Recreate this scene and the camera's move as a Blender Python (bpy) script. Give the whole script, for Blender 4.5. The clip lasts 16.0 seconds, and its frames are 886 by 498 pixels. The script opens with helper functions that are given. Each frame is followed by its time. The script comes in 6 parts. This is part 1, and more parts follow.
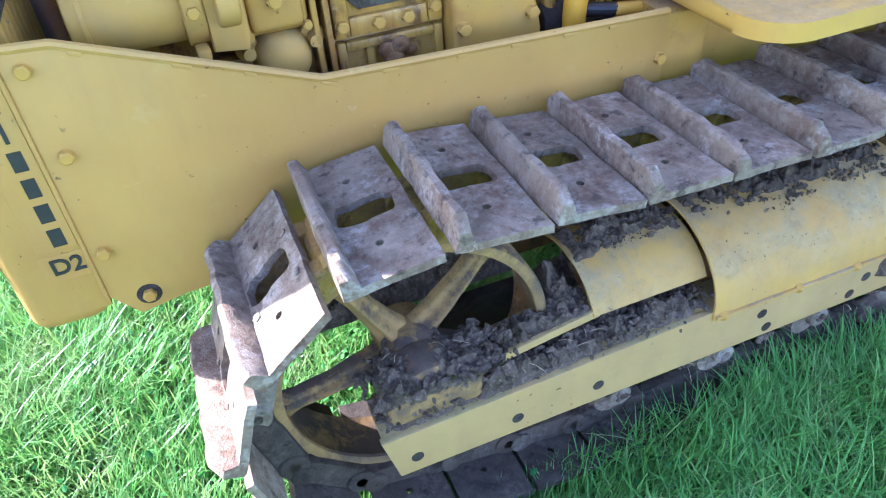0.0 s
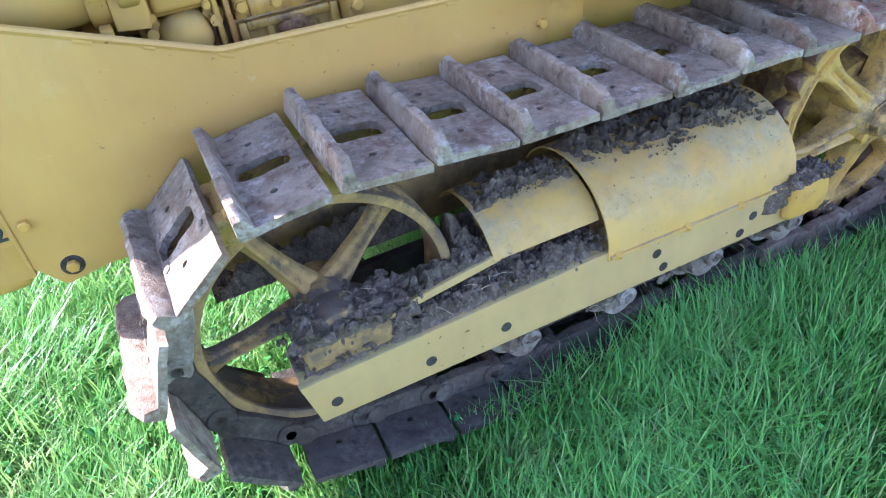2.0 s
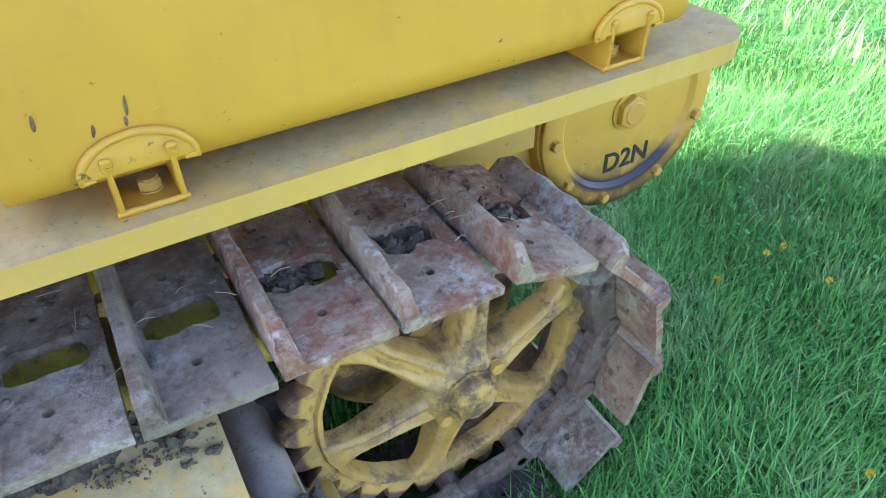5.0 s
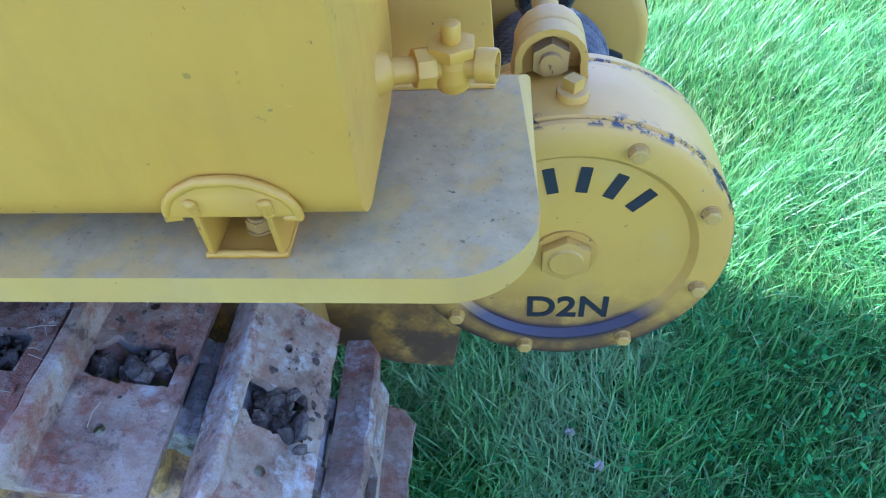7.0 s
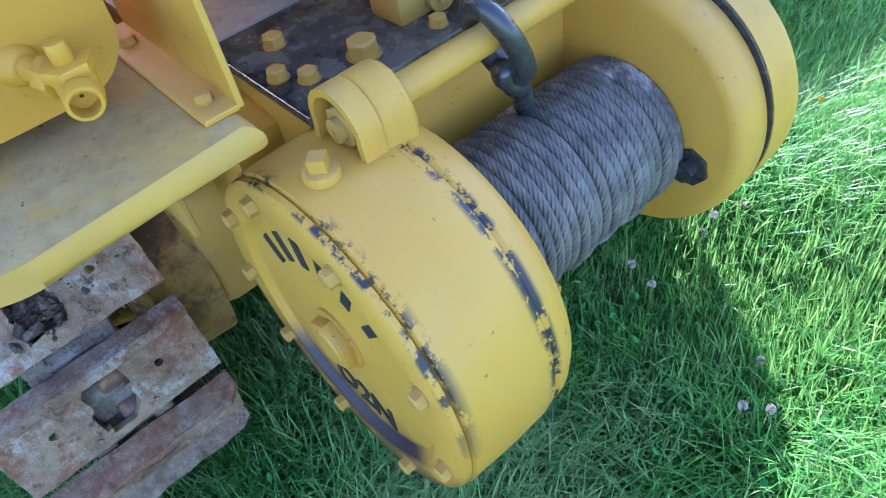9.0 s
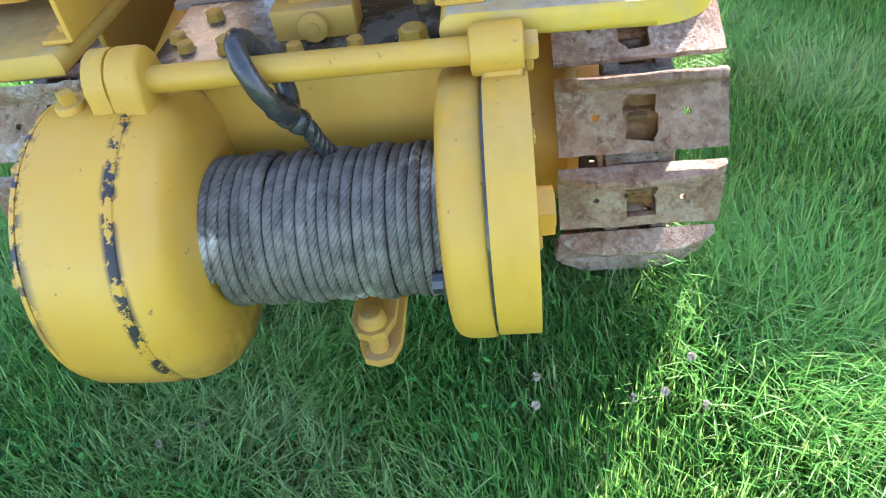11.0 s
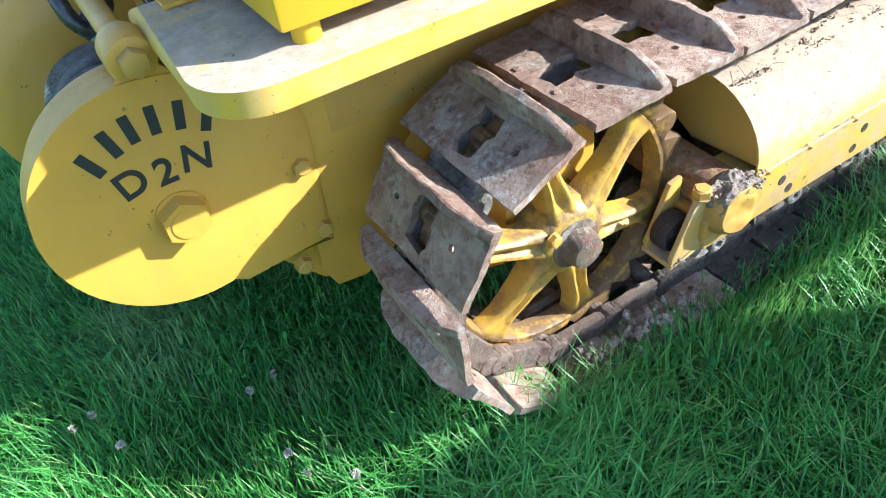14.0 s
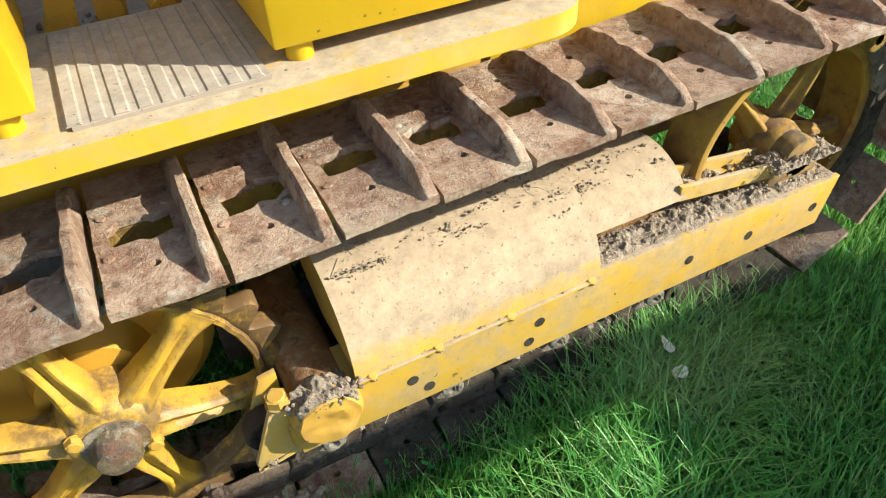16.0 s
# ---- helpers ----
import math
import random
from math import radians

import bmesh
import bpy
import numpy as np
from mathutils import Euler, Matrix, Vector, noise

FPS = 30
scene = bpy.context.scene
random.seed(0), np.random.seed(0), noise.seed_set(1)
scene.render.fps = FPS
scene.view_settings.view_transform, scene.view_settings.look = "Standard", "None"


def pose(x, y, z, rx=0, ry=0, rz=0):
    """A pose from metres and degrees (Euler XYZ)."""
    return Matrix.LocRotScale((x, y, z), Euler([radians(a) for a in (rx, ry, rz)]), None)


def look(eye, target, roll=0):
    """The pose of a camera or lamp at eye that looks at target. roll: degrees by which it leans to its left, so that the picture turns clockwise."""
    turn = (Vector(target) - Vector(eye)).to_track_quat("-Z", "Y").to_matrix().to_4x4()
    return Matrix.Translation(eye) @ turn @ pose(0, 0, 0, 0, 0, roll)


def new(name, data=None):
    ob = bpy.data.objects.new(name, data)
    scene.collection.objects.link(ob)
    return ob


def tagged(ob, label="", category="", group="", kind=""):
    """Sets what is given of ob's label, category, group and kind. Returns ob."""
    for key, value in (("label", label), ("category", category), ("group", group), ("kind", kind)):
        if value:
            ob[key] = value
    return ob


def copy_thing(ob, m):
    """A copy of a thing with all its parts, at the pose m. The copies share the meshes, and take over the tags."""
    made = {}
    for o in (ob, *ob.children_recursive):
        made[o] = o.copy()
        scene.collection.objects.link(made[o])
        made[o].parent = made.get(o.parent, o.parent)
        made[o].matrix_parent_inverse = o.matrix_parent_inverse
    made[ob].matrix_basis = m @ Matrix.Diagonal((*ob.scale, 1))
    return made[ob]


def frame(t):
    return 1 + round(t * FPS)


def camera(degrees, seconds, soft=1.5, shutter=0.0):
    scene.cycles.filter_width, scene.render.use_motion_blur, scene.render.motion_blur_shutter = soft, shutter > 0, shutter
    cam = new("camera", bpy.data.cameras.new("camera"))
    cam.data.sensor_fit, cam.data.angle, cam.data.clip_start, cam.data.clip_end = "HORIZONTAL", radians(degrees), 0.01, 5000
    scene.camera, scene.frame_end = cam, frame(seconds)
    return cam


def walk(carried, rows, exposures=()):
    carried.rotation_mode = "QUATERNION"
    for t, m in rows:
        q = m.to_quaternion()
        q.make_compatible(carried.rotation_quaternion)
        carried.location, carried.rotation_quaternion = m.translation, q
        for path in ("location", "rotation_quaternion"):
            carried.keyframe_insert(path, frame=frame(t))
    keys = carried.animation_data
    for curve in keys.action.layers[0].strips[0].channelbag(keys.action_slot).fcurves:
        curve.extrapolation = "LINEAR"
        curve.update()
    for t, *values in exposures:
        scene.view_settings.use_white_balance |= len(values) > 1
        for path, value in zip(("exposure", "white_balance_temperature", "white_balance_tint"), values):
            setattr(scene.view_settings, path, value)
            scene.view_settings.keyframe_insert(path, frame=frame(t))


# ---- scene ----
cam = camera(64.2, 16.0, soft=1.1)
# seconds, eye, target, roll
PATH = [
    (0, (-1.586, -1.353, 1.255), (-1.064, 0.108, -0.007), -4.6),
    (0.5, (-1.65, -1.488, 1.228), (-1.278, 0.033, -0.017), -6.5),
    (1, (-1.682, -1.547, 1.206), (-1.339, -0.023, -0.043), -6.1),
    (1.5, (-1.64, -1.573, 1.213), (-1.166, -0.051, 0.005), -6.6),
    (2, (-1.533, -1.53, 1.214), (-0.936, -0.069, -0.013), -6.9),
    (2.5, (-1.352, -1.462, 1.208), (-0.704, -0.053, -0.054), -5.1),
    (3, (-1.186, -1.437, 1.212), (-0.482, -0.047, -0.043), -6.7),
    (3.5, (-0.949, -1.422, 1.221), (-0.237, -0.005, 0.003), -4.6),
    (4, (-0.735, -1.406, 1.218), (0.015, -0.035, -0.031), -3.8),
    (4.5, (-0.549, -1.308, 1.212), (0.238, 0.057, -0.021), -1.3),
    (5, (-0.398, -1.236, 1.23), (0.365, 0.121, -0.025), -1.6),
    (5.2, (-0.322, -1.191, 1.222), (0.394, 0.168, -0.058), -0.3),
    (7.3, (0.596, -0.97, 1.247), (0.266, 0.362, -0.207), -6.9),
    (7.5, (0.669, -0.949, 1.238), (0.228, 0.317, -0.247), -8.3),
    (8, (0.815, -0.819, 1.201), (0.198, 0.382, -0.274), -5.0),
    (8.5, (0.948, -0.663, 1.229), (0.113, 0.358, -0.274), -6.4),
    (8.7, (1.003, -0.594, 1.219), (0.045, 0.34, -0.268), -8.3),
    (10.8, (1.349, 0.243, 1.193), (-0.122, 0.085, -0.153), -10.0),
    (11, (1.37, 0.327, 1.204), (-0.097, 0.108, -0.137), -9.3),
    (11.5, (1.321, 0.521, 1.177), (-0.123, 0.111, -0.145), -6.9),
    (12, (1.236, 0.715, 1.188), (-0.113, 0.107, -0.158), -6.3),
    (12.5, (1.154, 0.937, 1.207), (0.004, -0.032, -0.111), -9.9),
    (13, (1.041, 1.142, 1.207), (0.046, -0.009, -0.091), -10.0),
    (13.5, (0.813, 1.231, 1.185), (-0.022, 0.022, -0.172), -6.4),
    (14, (0.629, 1.305, 1.193), (-0.053, 0.003, -0.163), -8.2),
    (14.5, (0.406, 1.416, 1.224), (-0.156, -0.007, -0.063), -7.4),
    (15, (0.21, 1.442, 1.224), (-0.391, 0.059, -0.09), -6.5),
    (15.5, (0.005, 1.398, 1.234), (-0.625, 0.068, -0.121), -1.8),
    (16, (-0.209, 1.395, 1.246), (-0.84, 0.048, -0.091), -3.3),
]
EXPOSURE = [(0, 3.1, 5330, 31), (0.6, 2.87, 5280, 34), (1.3, 2.78, 5320, 36), (2.5, 3.38, 5600, 25), (3.2, 3.52, 5750, 24), (4.3, 3.40, 5690, 23), (5.2, 3.08, 5700, 25), (7.3, 2.85, 4500, 33), (8.0, 2.85, 4800, 31), (8.7, 2.88, 4980, 27), (10.8, 3.05, 6150, 20), (12.2, 2.95, 6100, 15), (13.5, 2.2, 5650, 10), (14.5, 1.78, 5000, 6), (15, 1.5, 5700, 4), (16, 1.48, 6500, 2)]
walk(cam, [(t, look(eye, target, roll)) for t, eye, target, roll in PATH], EXPOSURE)

# ---- world, sun ----
SUN_DIR = Vector((-1.42, 0.93, 1.0)).normalized()     # towards the sun
sky = bpy.data.worlds.new("sky")
scene.world = sky
sky.use_nodes = True
wn, wl = sky.node_tree.nodes, sky.node_tree.links
sky_tex = wn.new("ShaderNodeTexSky")
sky_tex.sky_type, sky_tex.sun_disc = "NISHITA", False
sky_tex.sun_elevation = math.asin(SUN_DIR.z)
sky_tex.sun_rotation = math.atan2(SUN_DIR.x, SUN_DIR.y)
wl.new(sky_tex.outputs[0], wn["Background"].inputs[0])
wn["Background"].inputs[1].default_value = 0.12
sun = new("sun", bpy.data.lights.new("sun", "SUN"))
sun.data.energy, sun.data.angle, sun.data.color = 4.0, radians(0.6), (1.0, 0.94, 0.84)
sun.matrix_world = look(SUN_DIR * 20, (0, 0, 0))


# ---- materials ----
class Nodes:
    """A small builder for node materials."""
    def __init__(self, name):
        self.m = bpy.data.materials.new(name)
        self.m.use_nodes = True
        self.t = self.m.node_tree
        self.p = self.t.nodes["Principled BSDF"]
        self.co = self.t.nodes.new("ShaderNodeTexCoord").outputs["Object"]

    def node(self, kind, ins=(), **attrs):
        n = self.t.nodes.new(kind)
        for k, v in attrs.items():
            if k == "blend_type":
                n.blend_type = v
            elif k == "data_type":
                n.data_type = v
            elif k == "operation":
                n.operation = v
            elif k == "feature":
                n.feature = v
        for key, v in ins:
            if hasattr(v, "is_output"):
                self.t.links.new(v, n.inputs[key])
            else:
                n.inputs[key].default_value = v
        return n

    def link(self, a, b):
        self.t.links.new(a, b)

    def noise(self, scale, detail=4.0, rough=0.6, co=None, stretch=None):
        c = co or self.co
        if stretch:
            c = self.node("ShaderNodeMapping", [("Vector", c), ("Scale", stretch)]).outputs[0]
        return self.node("ShaderNodeTexNoise", [("Vector", c), ("Scale", scale), ("Detail", detail), ("Roughness", rough)]).outputs[0]

    def ramp(self, fac, a, b):
        r = self.node("ShaderNodeMapRange", [("Value", fac), ("From Min", a), ("From Max", b)])
        return r.outputs[0]

    def mix(self, fac, a, b, blend="MIX"):
        n = self.t.nodes.new("ShaderNodeMix")
        n.data_type, n.blend_type = "RGBA", blend
        for i, v in ((0, fac), (6, a), (7, b)):
            if hasattr(v, "is_output"):
                self.t.links.new(v, n.inputs[i])
            elif i == 0:
                n.inputs[i].default_value = v
            else:
                n.inputs[i].default_value = (*v, 1)
        return n.outputs[2]

    def mul(self, a, b, op="MULTIPLY"):
        n = self.t.nodes.new("ShaderNodeMath")
        n.operation = op
        n.use_clamp = True
        for i, v in ((0, a), (1, b)):
            if hasattr(v, "is_output"):
                self.t.links.new(v, n.inputs[i])
            else:
                n.inputs[i].default_value = v
        return n.outputs[0]

    def rand(self):
        return self.t.nodes.new("ShaderNodeObjectInfo").outputs["Random"]

    def island(self):
        return self.t.nodes.new("ShaderNodeNewGeometry").outputs["Random Per Island"]

    def up(self):
        n = self.t.nodes.new("ShaderNodeNewGeometry").outputs["Normal"]
        return self.node("ShaderNodeSeparateXYZ", [("Vector", n)]).outputs[2]

    def finish(self, color, rough=0.6, metal=0.0, bump=None, strength=0.3, dist=0.004, spec=0.5):
        p = self.p
        for key, v in (("Base Color", color), ("Roughness", rough), ("Metallic", metal)):
            if hasattr(v, "is_output"):
                self.t.links.new(v, p.inputs[key])
            else:
                p.inputs[key].default_value = (*v, 1) if key == "Base Color" else v
        p.inputs["Specular IOR Level"].default_value = spec
        if bump is not None:
            b = self.node("ShaderNodeBump", [("Height", bump), ("Strength", strength), ("Distance", dist)])
            self.t.links.new(b.outputs[0], p.inputs["Normal"])
        return self.m


def paint(name, base, dust=0.25, rust=0.15, rough=0.45, dustcol=(0.33, 0.260, 0.105), reach=(0.45, 0.95), even=0.0, flakes=0.0):
    """Old brushed-on machine paint: tone drift, dust on flat tops, dark chips and rust."""
    n = Nodes(name)
    big = n.noise(3.0, 3)
    fine = n.noise(60, 5, 0.7)
    streak = n.noise(9, 4, 0.6, stretch=(3.0, 3.0, 0.5))
    c = n.mix(n.ramp(big, 0.35, 0.7), base, tuple(v * k for v, k in zip(base, (0.86, 0.80, 0.8))))
    c = n.mix(n.mul(n.ramp(streak, 0.5, 0.8), 0.35), c, tuple(v * k for v, k in zip(base, (0.75, 0.68, 0.9))))
    top = n.ramp(n.up(), *reach)
    patch = n.mul(n.mul(n.ramp(n.noise(5, 6, 0.7), 0.34, 0.54), n.ramp(n.noise(11, 7, 0.75), 0.42, 0.54)), even, "ADD")
    d = n.mul(n.mul(top, patch), dust * 1.6)
    d = n.mul(d, n.mul(n.ramp(n.noise(18, 4), 0.4, 0.75), dust * 0.5), "ADD")
    dirt = n.mix(n.ramp(n.noise(32, 7, 0.75), 0.34, 0.66), tuple(v * 0.74 for v in dustcol), tuple(v * 1.15 for v in dustcol))
    dirt = n.mix(n.mul(n.ramp(n.noise(130, 3), 0.62, 0.68), 0.6), dirt, tuple(v * 0.4 for v in dustcol))
    c = n.mix(d, c, dirt)
    chips = n.mul(n.ramp(n.noise(28, 6, 0.75), 0.66, 0.70), n.ramp(n.noise(4, 2), 0.45, 0.6))
    c = n.mix(n.mul(chips, min(1, rust * 5)), c, (0.07, 0.04, 0.022))
    r = n.ramp(n.noise(12, 4), 0.62, 0.75)
    c = n.mix(n.mul(r, rust), c, (0.25, 0.10, 0.03))
    specks = n.mul(n.ramp(n.noise(75, 3, 0.5), 0.70, 0.73), n.ramp(n.noise(6, 3), 0.42, 0.55))
    c = n.mix(n.mul(specks, 0.75), c, (0.05, 0.035, 0.022))
    pale = n.ramp(n.noise(34, 5, 0.7, stretch=(1.0, 1.0, 2.2)), 0.66, 0.74)
    c = n.mix(n.mul(pale, 0.22), c, tuple(min(0.7, v * 1.25 + 0.10) for v in base))
    if flakes:
        spots = n.mul(n.ramp(n.noise(17, 4, 0.6), 0.63, 0.67), n.ramp(n.noise(2.2, 2), 0.46, 0.58))
        c = n.mix(n.mul(spots, flakes), c, (0.52, 0.42, 0.22))
    rg = n.mul(n.mul(n.mul(d, 0.5), rough, "ADD"), n.mul(n.ramp(fine, 0.3, 0.9), 0.12), "ADD")
    wave = n.mul(n.noise(5.0, 2), 0.9)
    return n.finish(c, rg, 0.0, n.mul(n.mul(fine, 0.16), wave, "ADD"), 0.22, 0.008, 0.4)


def rusty(name, base, mix_to, grey=(0.30, 0.28, 0.27), amount=0.5, rough=0.75, lichen=0.35, red=(0.20, 0.075, 0.045), scabs=0.8):
    """Weathered bare steel: rust, worn grey and pale lichen spots, each piece a little different."""
    n = Nodes(name)
    shift = n.node("ShaderNodeVectorMath", [(0, n.co), (1, (0, 0, 0))], operation="ADD")
    cx = n.node("ShaderNodeCombineXYZ", [("X", n.rand()), ("Y", n.rand()), ("Z", n.rand())]).outputs[0]
    sc = n.node("ShaderNodeVectorMath", [(0, cx), (1, (7.0, 5.0, 9.0))], operation="MULTIPLY").outputs[0]
    n.link(sc, shift.inputs[1])
    co = shift.outputs[0]
    a = n.noise(11, 6, 0.65, co)
    b = n.noise(55, 6, 0.75, co)
    d = n.noise(24, 5, 0.7, co)
    c = n.mix(n.ramp(a, 0.38, 0.60), base, mix_to)
    c = n.mix(n.mul(n.ramp(d, 0.50, 0.62), 0.45), c, red)
    scab = n.noise(10, 7, 0.68, n.node("ShaderNodeVectorMath", [(0, co), (1, (3.1, 1.7, 0.4))], operation="ADD").outputs[0])
    c = n.mix(n.mul(n.ramp(scab, 0.50, 0.535), scabs), c, red)
    c = n.mix(n.mul(n.ramp(b, 0.45, 0.65), amount), c, grey)
    dark = n.mul(n.ramp(n.noise(33, 5, 0.7, co), 0.56, 0.66), 0.75)
    c = n.mix(dark, c, tuple(v * 0.3 for v in base))
    spots = n.mul(n.ramp(n.noise(70, 6, 0.7, co), 0.44, 0.60), n.ramp(n.noise(10, 6, 0.65, co), 0.52, 0.60))
    c = n.mix(n.mul(spots, lichen * 1.6), c, (0.47, 0.42, 0.34))
    c = n.mix(n.mul(n.rand(), 0.35), c, tuple(v * 0.6 for v in base))
    pits = n.noise(160, 5, 0.7, co)
    return n.finish(c, rough, 0.15, n.mul(pits, n.mul(b, 0.8), "ADD"), 0.8, 0.006, 0.35)


YELLOW = (0.52, 0.288, 0.032)
M_yellow = paint("yellow_paint", YELLOW, 0.20, 0.10)
M_cover = paint("sheet_cover_paint", (0.47, 0.285, 0.065), 0.65, 0.25, 0.55, (0.35, 0.258, 0.125), (0.05, 0.85))
# left panel and nose: faded, and toned duller for the shade there
M_yellow_faded_shade = paint("faded_shade_side_yellow_paint", (0.43, 0.248, 0.055), 0.22, 0.10, flakes=0.3)
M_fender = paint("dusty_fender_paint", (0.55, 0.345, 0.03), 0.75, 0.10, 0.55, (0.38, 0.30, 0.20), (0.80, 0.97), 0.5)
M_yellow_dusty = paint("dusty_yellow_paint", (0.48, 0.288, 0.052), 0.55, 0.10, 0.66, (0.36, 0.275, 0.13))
# right panel: brighter copy of the yellow, toned for the sunlit side
M_yellow_sunlit = paint("sunlit_side_yellow_paint", (0.58, 0.375, 0.012), 0.30, 0.06, 0.42)
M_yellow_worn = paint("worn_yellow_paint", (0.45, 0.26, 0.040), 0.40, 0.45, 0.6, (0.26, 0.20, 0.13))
# rails: faded left one in a shade tone, dusty right one in a sunlit tone
M_rail_pale = paint("faded_shade_side_rail_paint", (0.42, 0.282, 0.105), 0.62, 0.12, 0.6)
M_rail_sunny = paint("dusty_sunlit_side_rail_paint", (0.55, 0.335, 0.030), 0.75, 0.22, 0.6, (0.36, 0.275, 0.18), (-0.5, 0.8), 0.1)
M_dust_cover = paint("dust_covered_paint", (0.55, 0.34, 0.04), 1.6, 0.06, 0.8, (0.37, 0.275, 0.18), (0.05, 0.7), 0.4)
# grime on the idler parts; on the main frame a tone for shade
M_yellow_grime_shade = paint("grimy_shade_yellow_paint", (0.33, 0.205, 0.065), 0.95, 0.8, 0.7, (0.10, 0.072, 0.05), (-0.6, 0.9))
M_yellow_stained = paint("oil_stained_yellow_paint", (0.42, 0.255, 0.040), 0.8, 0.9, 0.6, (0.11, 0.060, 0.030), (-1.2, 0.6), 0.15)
M_idler = paint("rusty_idler_paint", (0.40, 0.235, 0.035), 0.7, 0.9, 0.65, (0.17, 0.095, 0.045), (-0.8, 0.7))
M_yellow_clean = paint("clean_yellow_paint", (0.54, 0.345, 0.010), 0.05, 0.04, 0.38)
M_shoe = rusty("weathered_shoe_steel", (0.150, 0.112, 0.072), (0.320, 0.250, 0.170), (0.42, 0.36, 0.27), 0.48, 0.78, 0.50, (0.165, 0.085, 0.046), 0.45)
M_shoe_rust = rusty("flaking_rust_shoe_steel", (0.190, 0.110, 0.062), (0.38, 0.270, 0.165), (0.48, 0.405, 0.30), 0.42, 0.8, 0.60, (0.250, 0.096, 0.046))
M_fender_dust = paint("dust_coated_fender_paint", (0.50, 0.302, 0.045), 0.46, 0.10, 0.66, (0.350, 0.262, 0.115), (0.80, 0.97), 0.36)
# tank's copy of the clean yellow, toned for the shade it stands in
M_tank = paint("tank_yellow_paint", (0.500, 0.258, 0.016), 0.10, 0.12, 0.48)
M_shoe_brown = rusty("brown_shoe_steel", (0.225, 0.138, 0.090), (0.42, 0.295, 0.205), (0.50, 0.40, 0.31), 0.45, 0.8, 0.5, (0.185, 0.078, 0.042), 0.6)
M_tube = rusty("rusty_tube", (0.24, 0.115, 0.035), (0.33, 0.18, 0.06), (0.28, 0.19, 0.11), 0.35, 0.7, 0.15, (0.20, 0.085, 0.03))
M_chain = rusty("dirty_chain_steel", (0.085, 0.06, 0.045), (0.19, 0.135, 0.055), (0.2, 0.18, 0.16), 0.4)
M_dark = rusty("grimy_dark_steel", (0.03, 0.025, 0.02), (0.06, 0.05, 0.04), (0.09, 0.085, 0.08), 0.3, 0.7, 0.03, (0.05, 0.032, 0.022))


M_tread = paint("dusty_tread", (0.30, 0.245, 0.185), 0.9, 0.2, 0.8, (0.33, 0.275, 0.215), (0.6, 0.95), 0.4)
M_link = rusty("painted_links", (0.26, 0.165, 0.035), (0.42, 0.260, 0.030), (0.26, 0.20, 0.12), 0.2, 0.7, 0.1, (0.16, 0.08, 0.035), 0.4)
M_link_grey = rusty("grey_links", (0.14, 0.118, 0.092), (0.28, 0.245, 0.195), (0.36, 0.335, 0.29), 0.45, 0.8, 0.3, (0.14, 0.075, 0.045), 0.4)
M_link_brown = rusty("brown_links", (0.115, 0.080, 0.056), (0.205, 0.150, 0.105), (0.27, 0.22, 0.17), 0.38, 0.85, 0.2, (0.13, 0.066, 0.042), 0.5)
M_mud_shade = rusty("muddy_shaded_shoe_steel", (0.045, 0.036, 0.027), (0.105, 0.085, 0.062), (0.15, 0.135, 0.11), 0.35, 0.85, 0.10, (0.075, 0.045, 0.030), 0.4)


def oily_mat():
    n = Nodes("oily_grime")
    a, b = n.noise(12, 5, 0.65), n.noise(45, 5, 0.7)
    c = n.mix(n.ramp(a, 0.4, 0.6), (0.028, 0.026, 0.022), (0.11, 0.10, 0.075))
    c = n.mix(n.mul(n.ramp(b, 0.55, 0.7), 0.5), c, (0.20, 0.17, 0.11))
    return n.finish(c, n.ramp(a, 0.2, 1.4), 0.0, b, 0.3, 0.003)


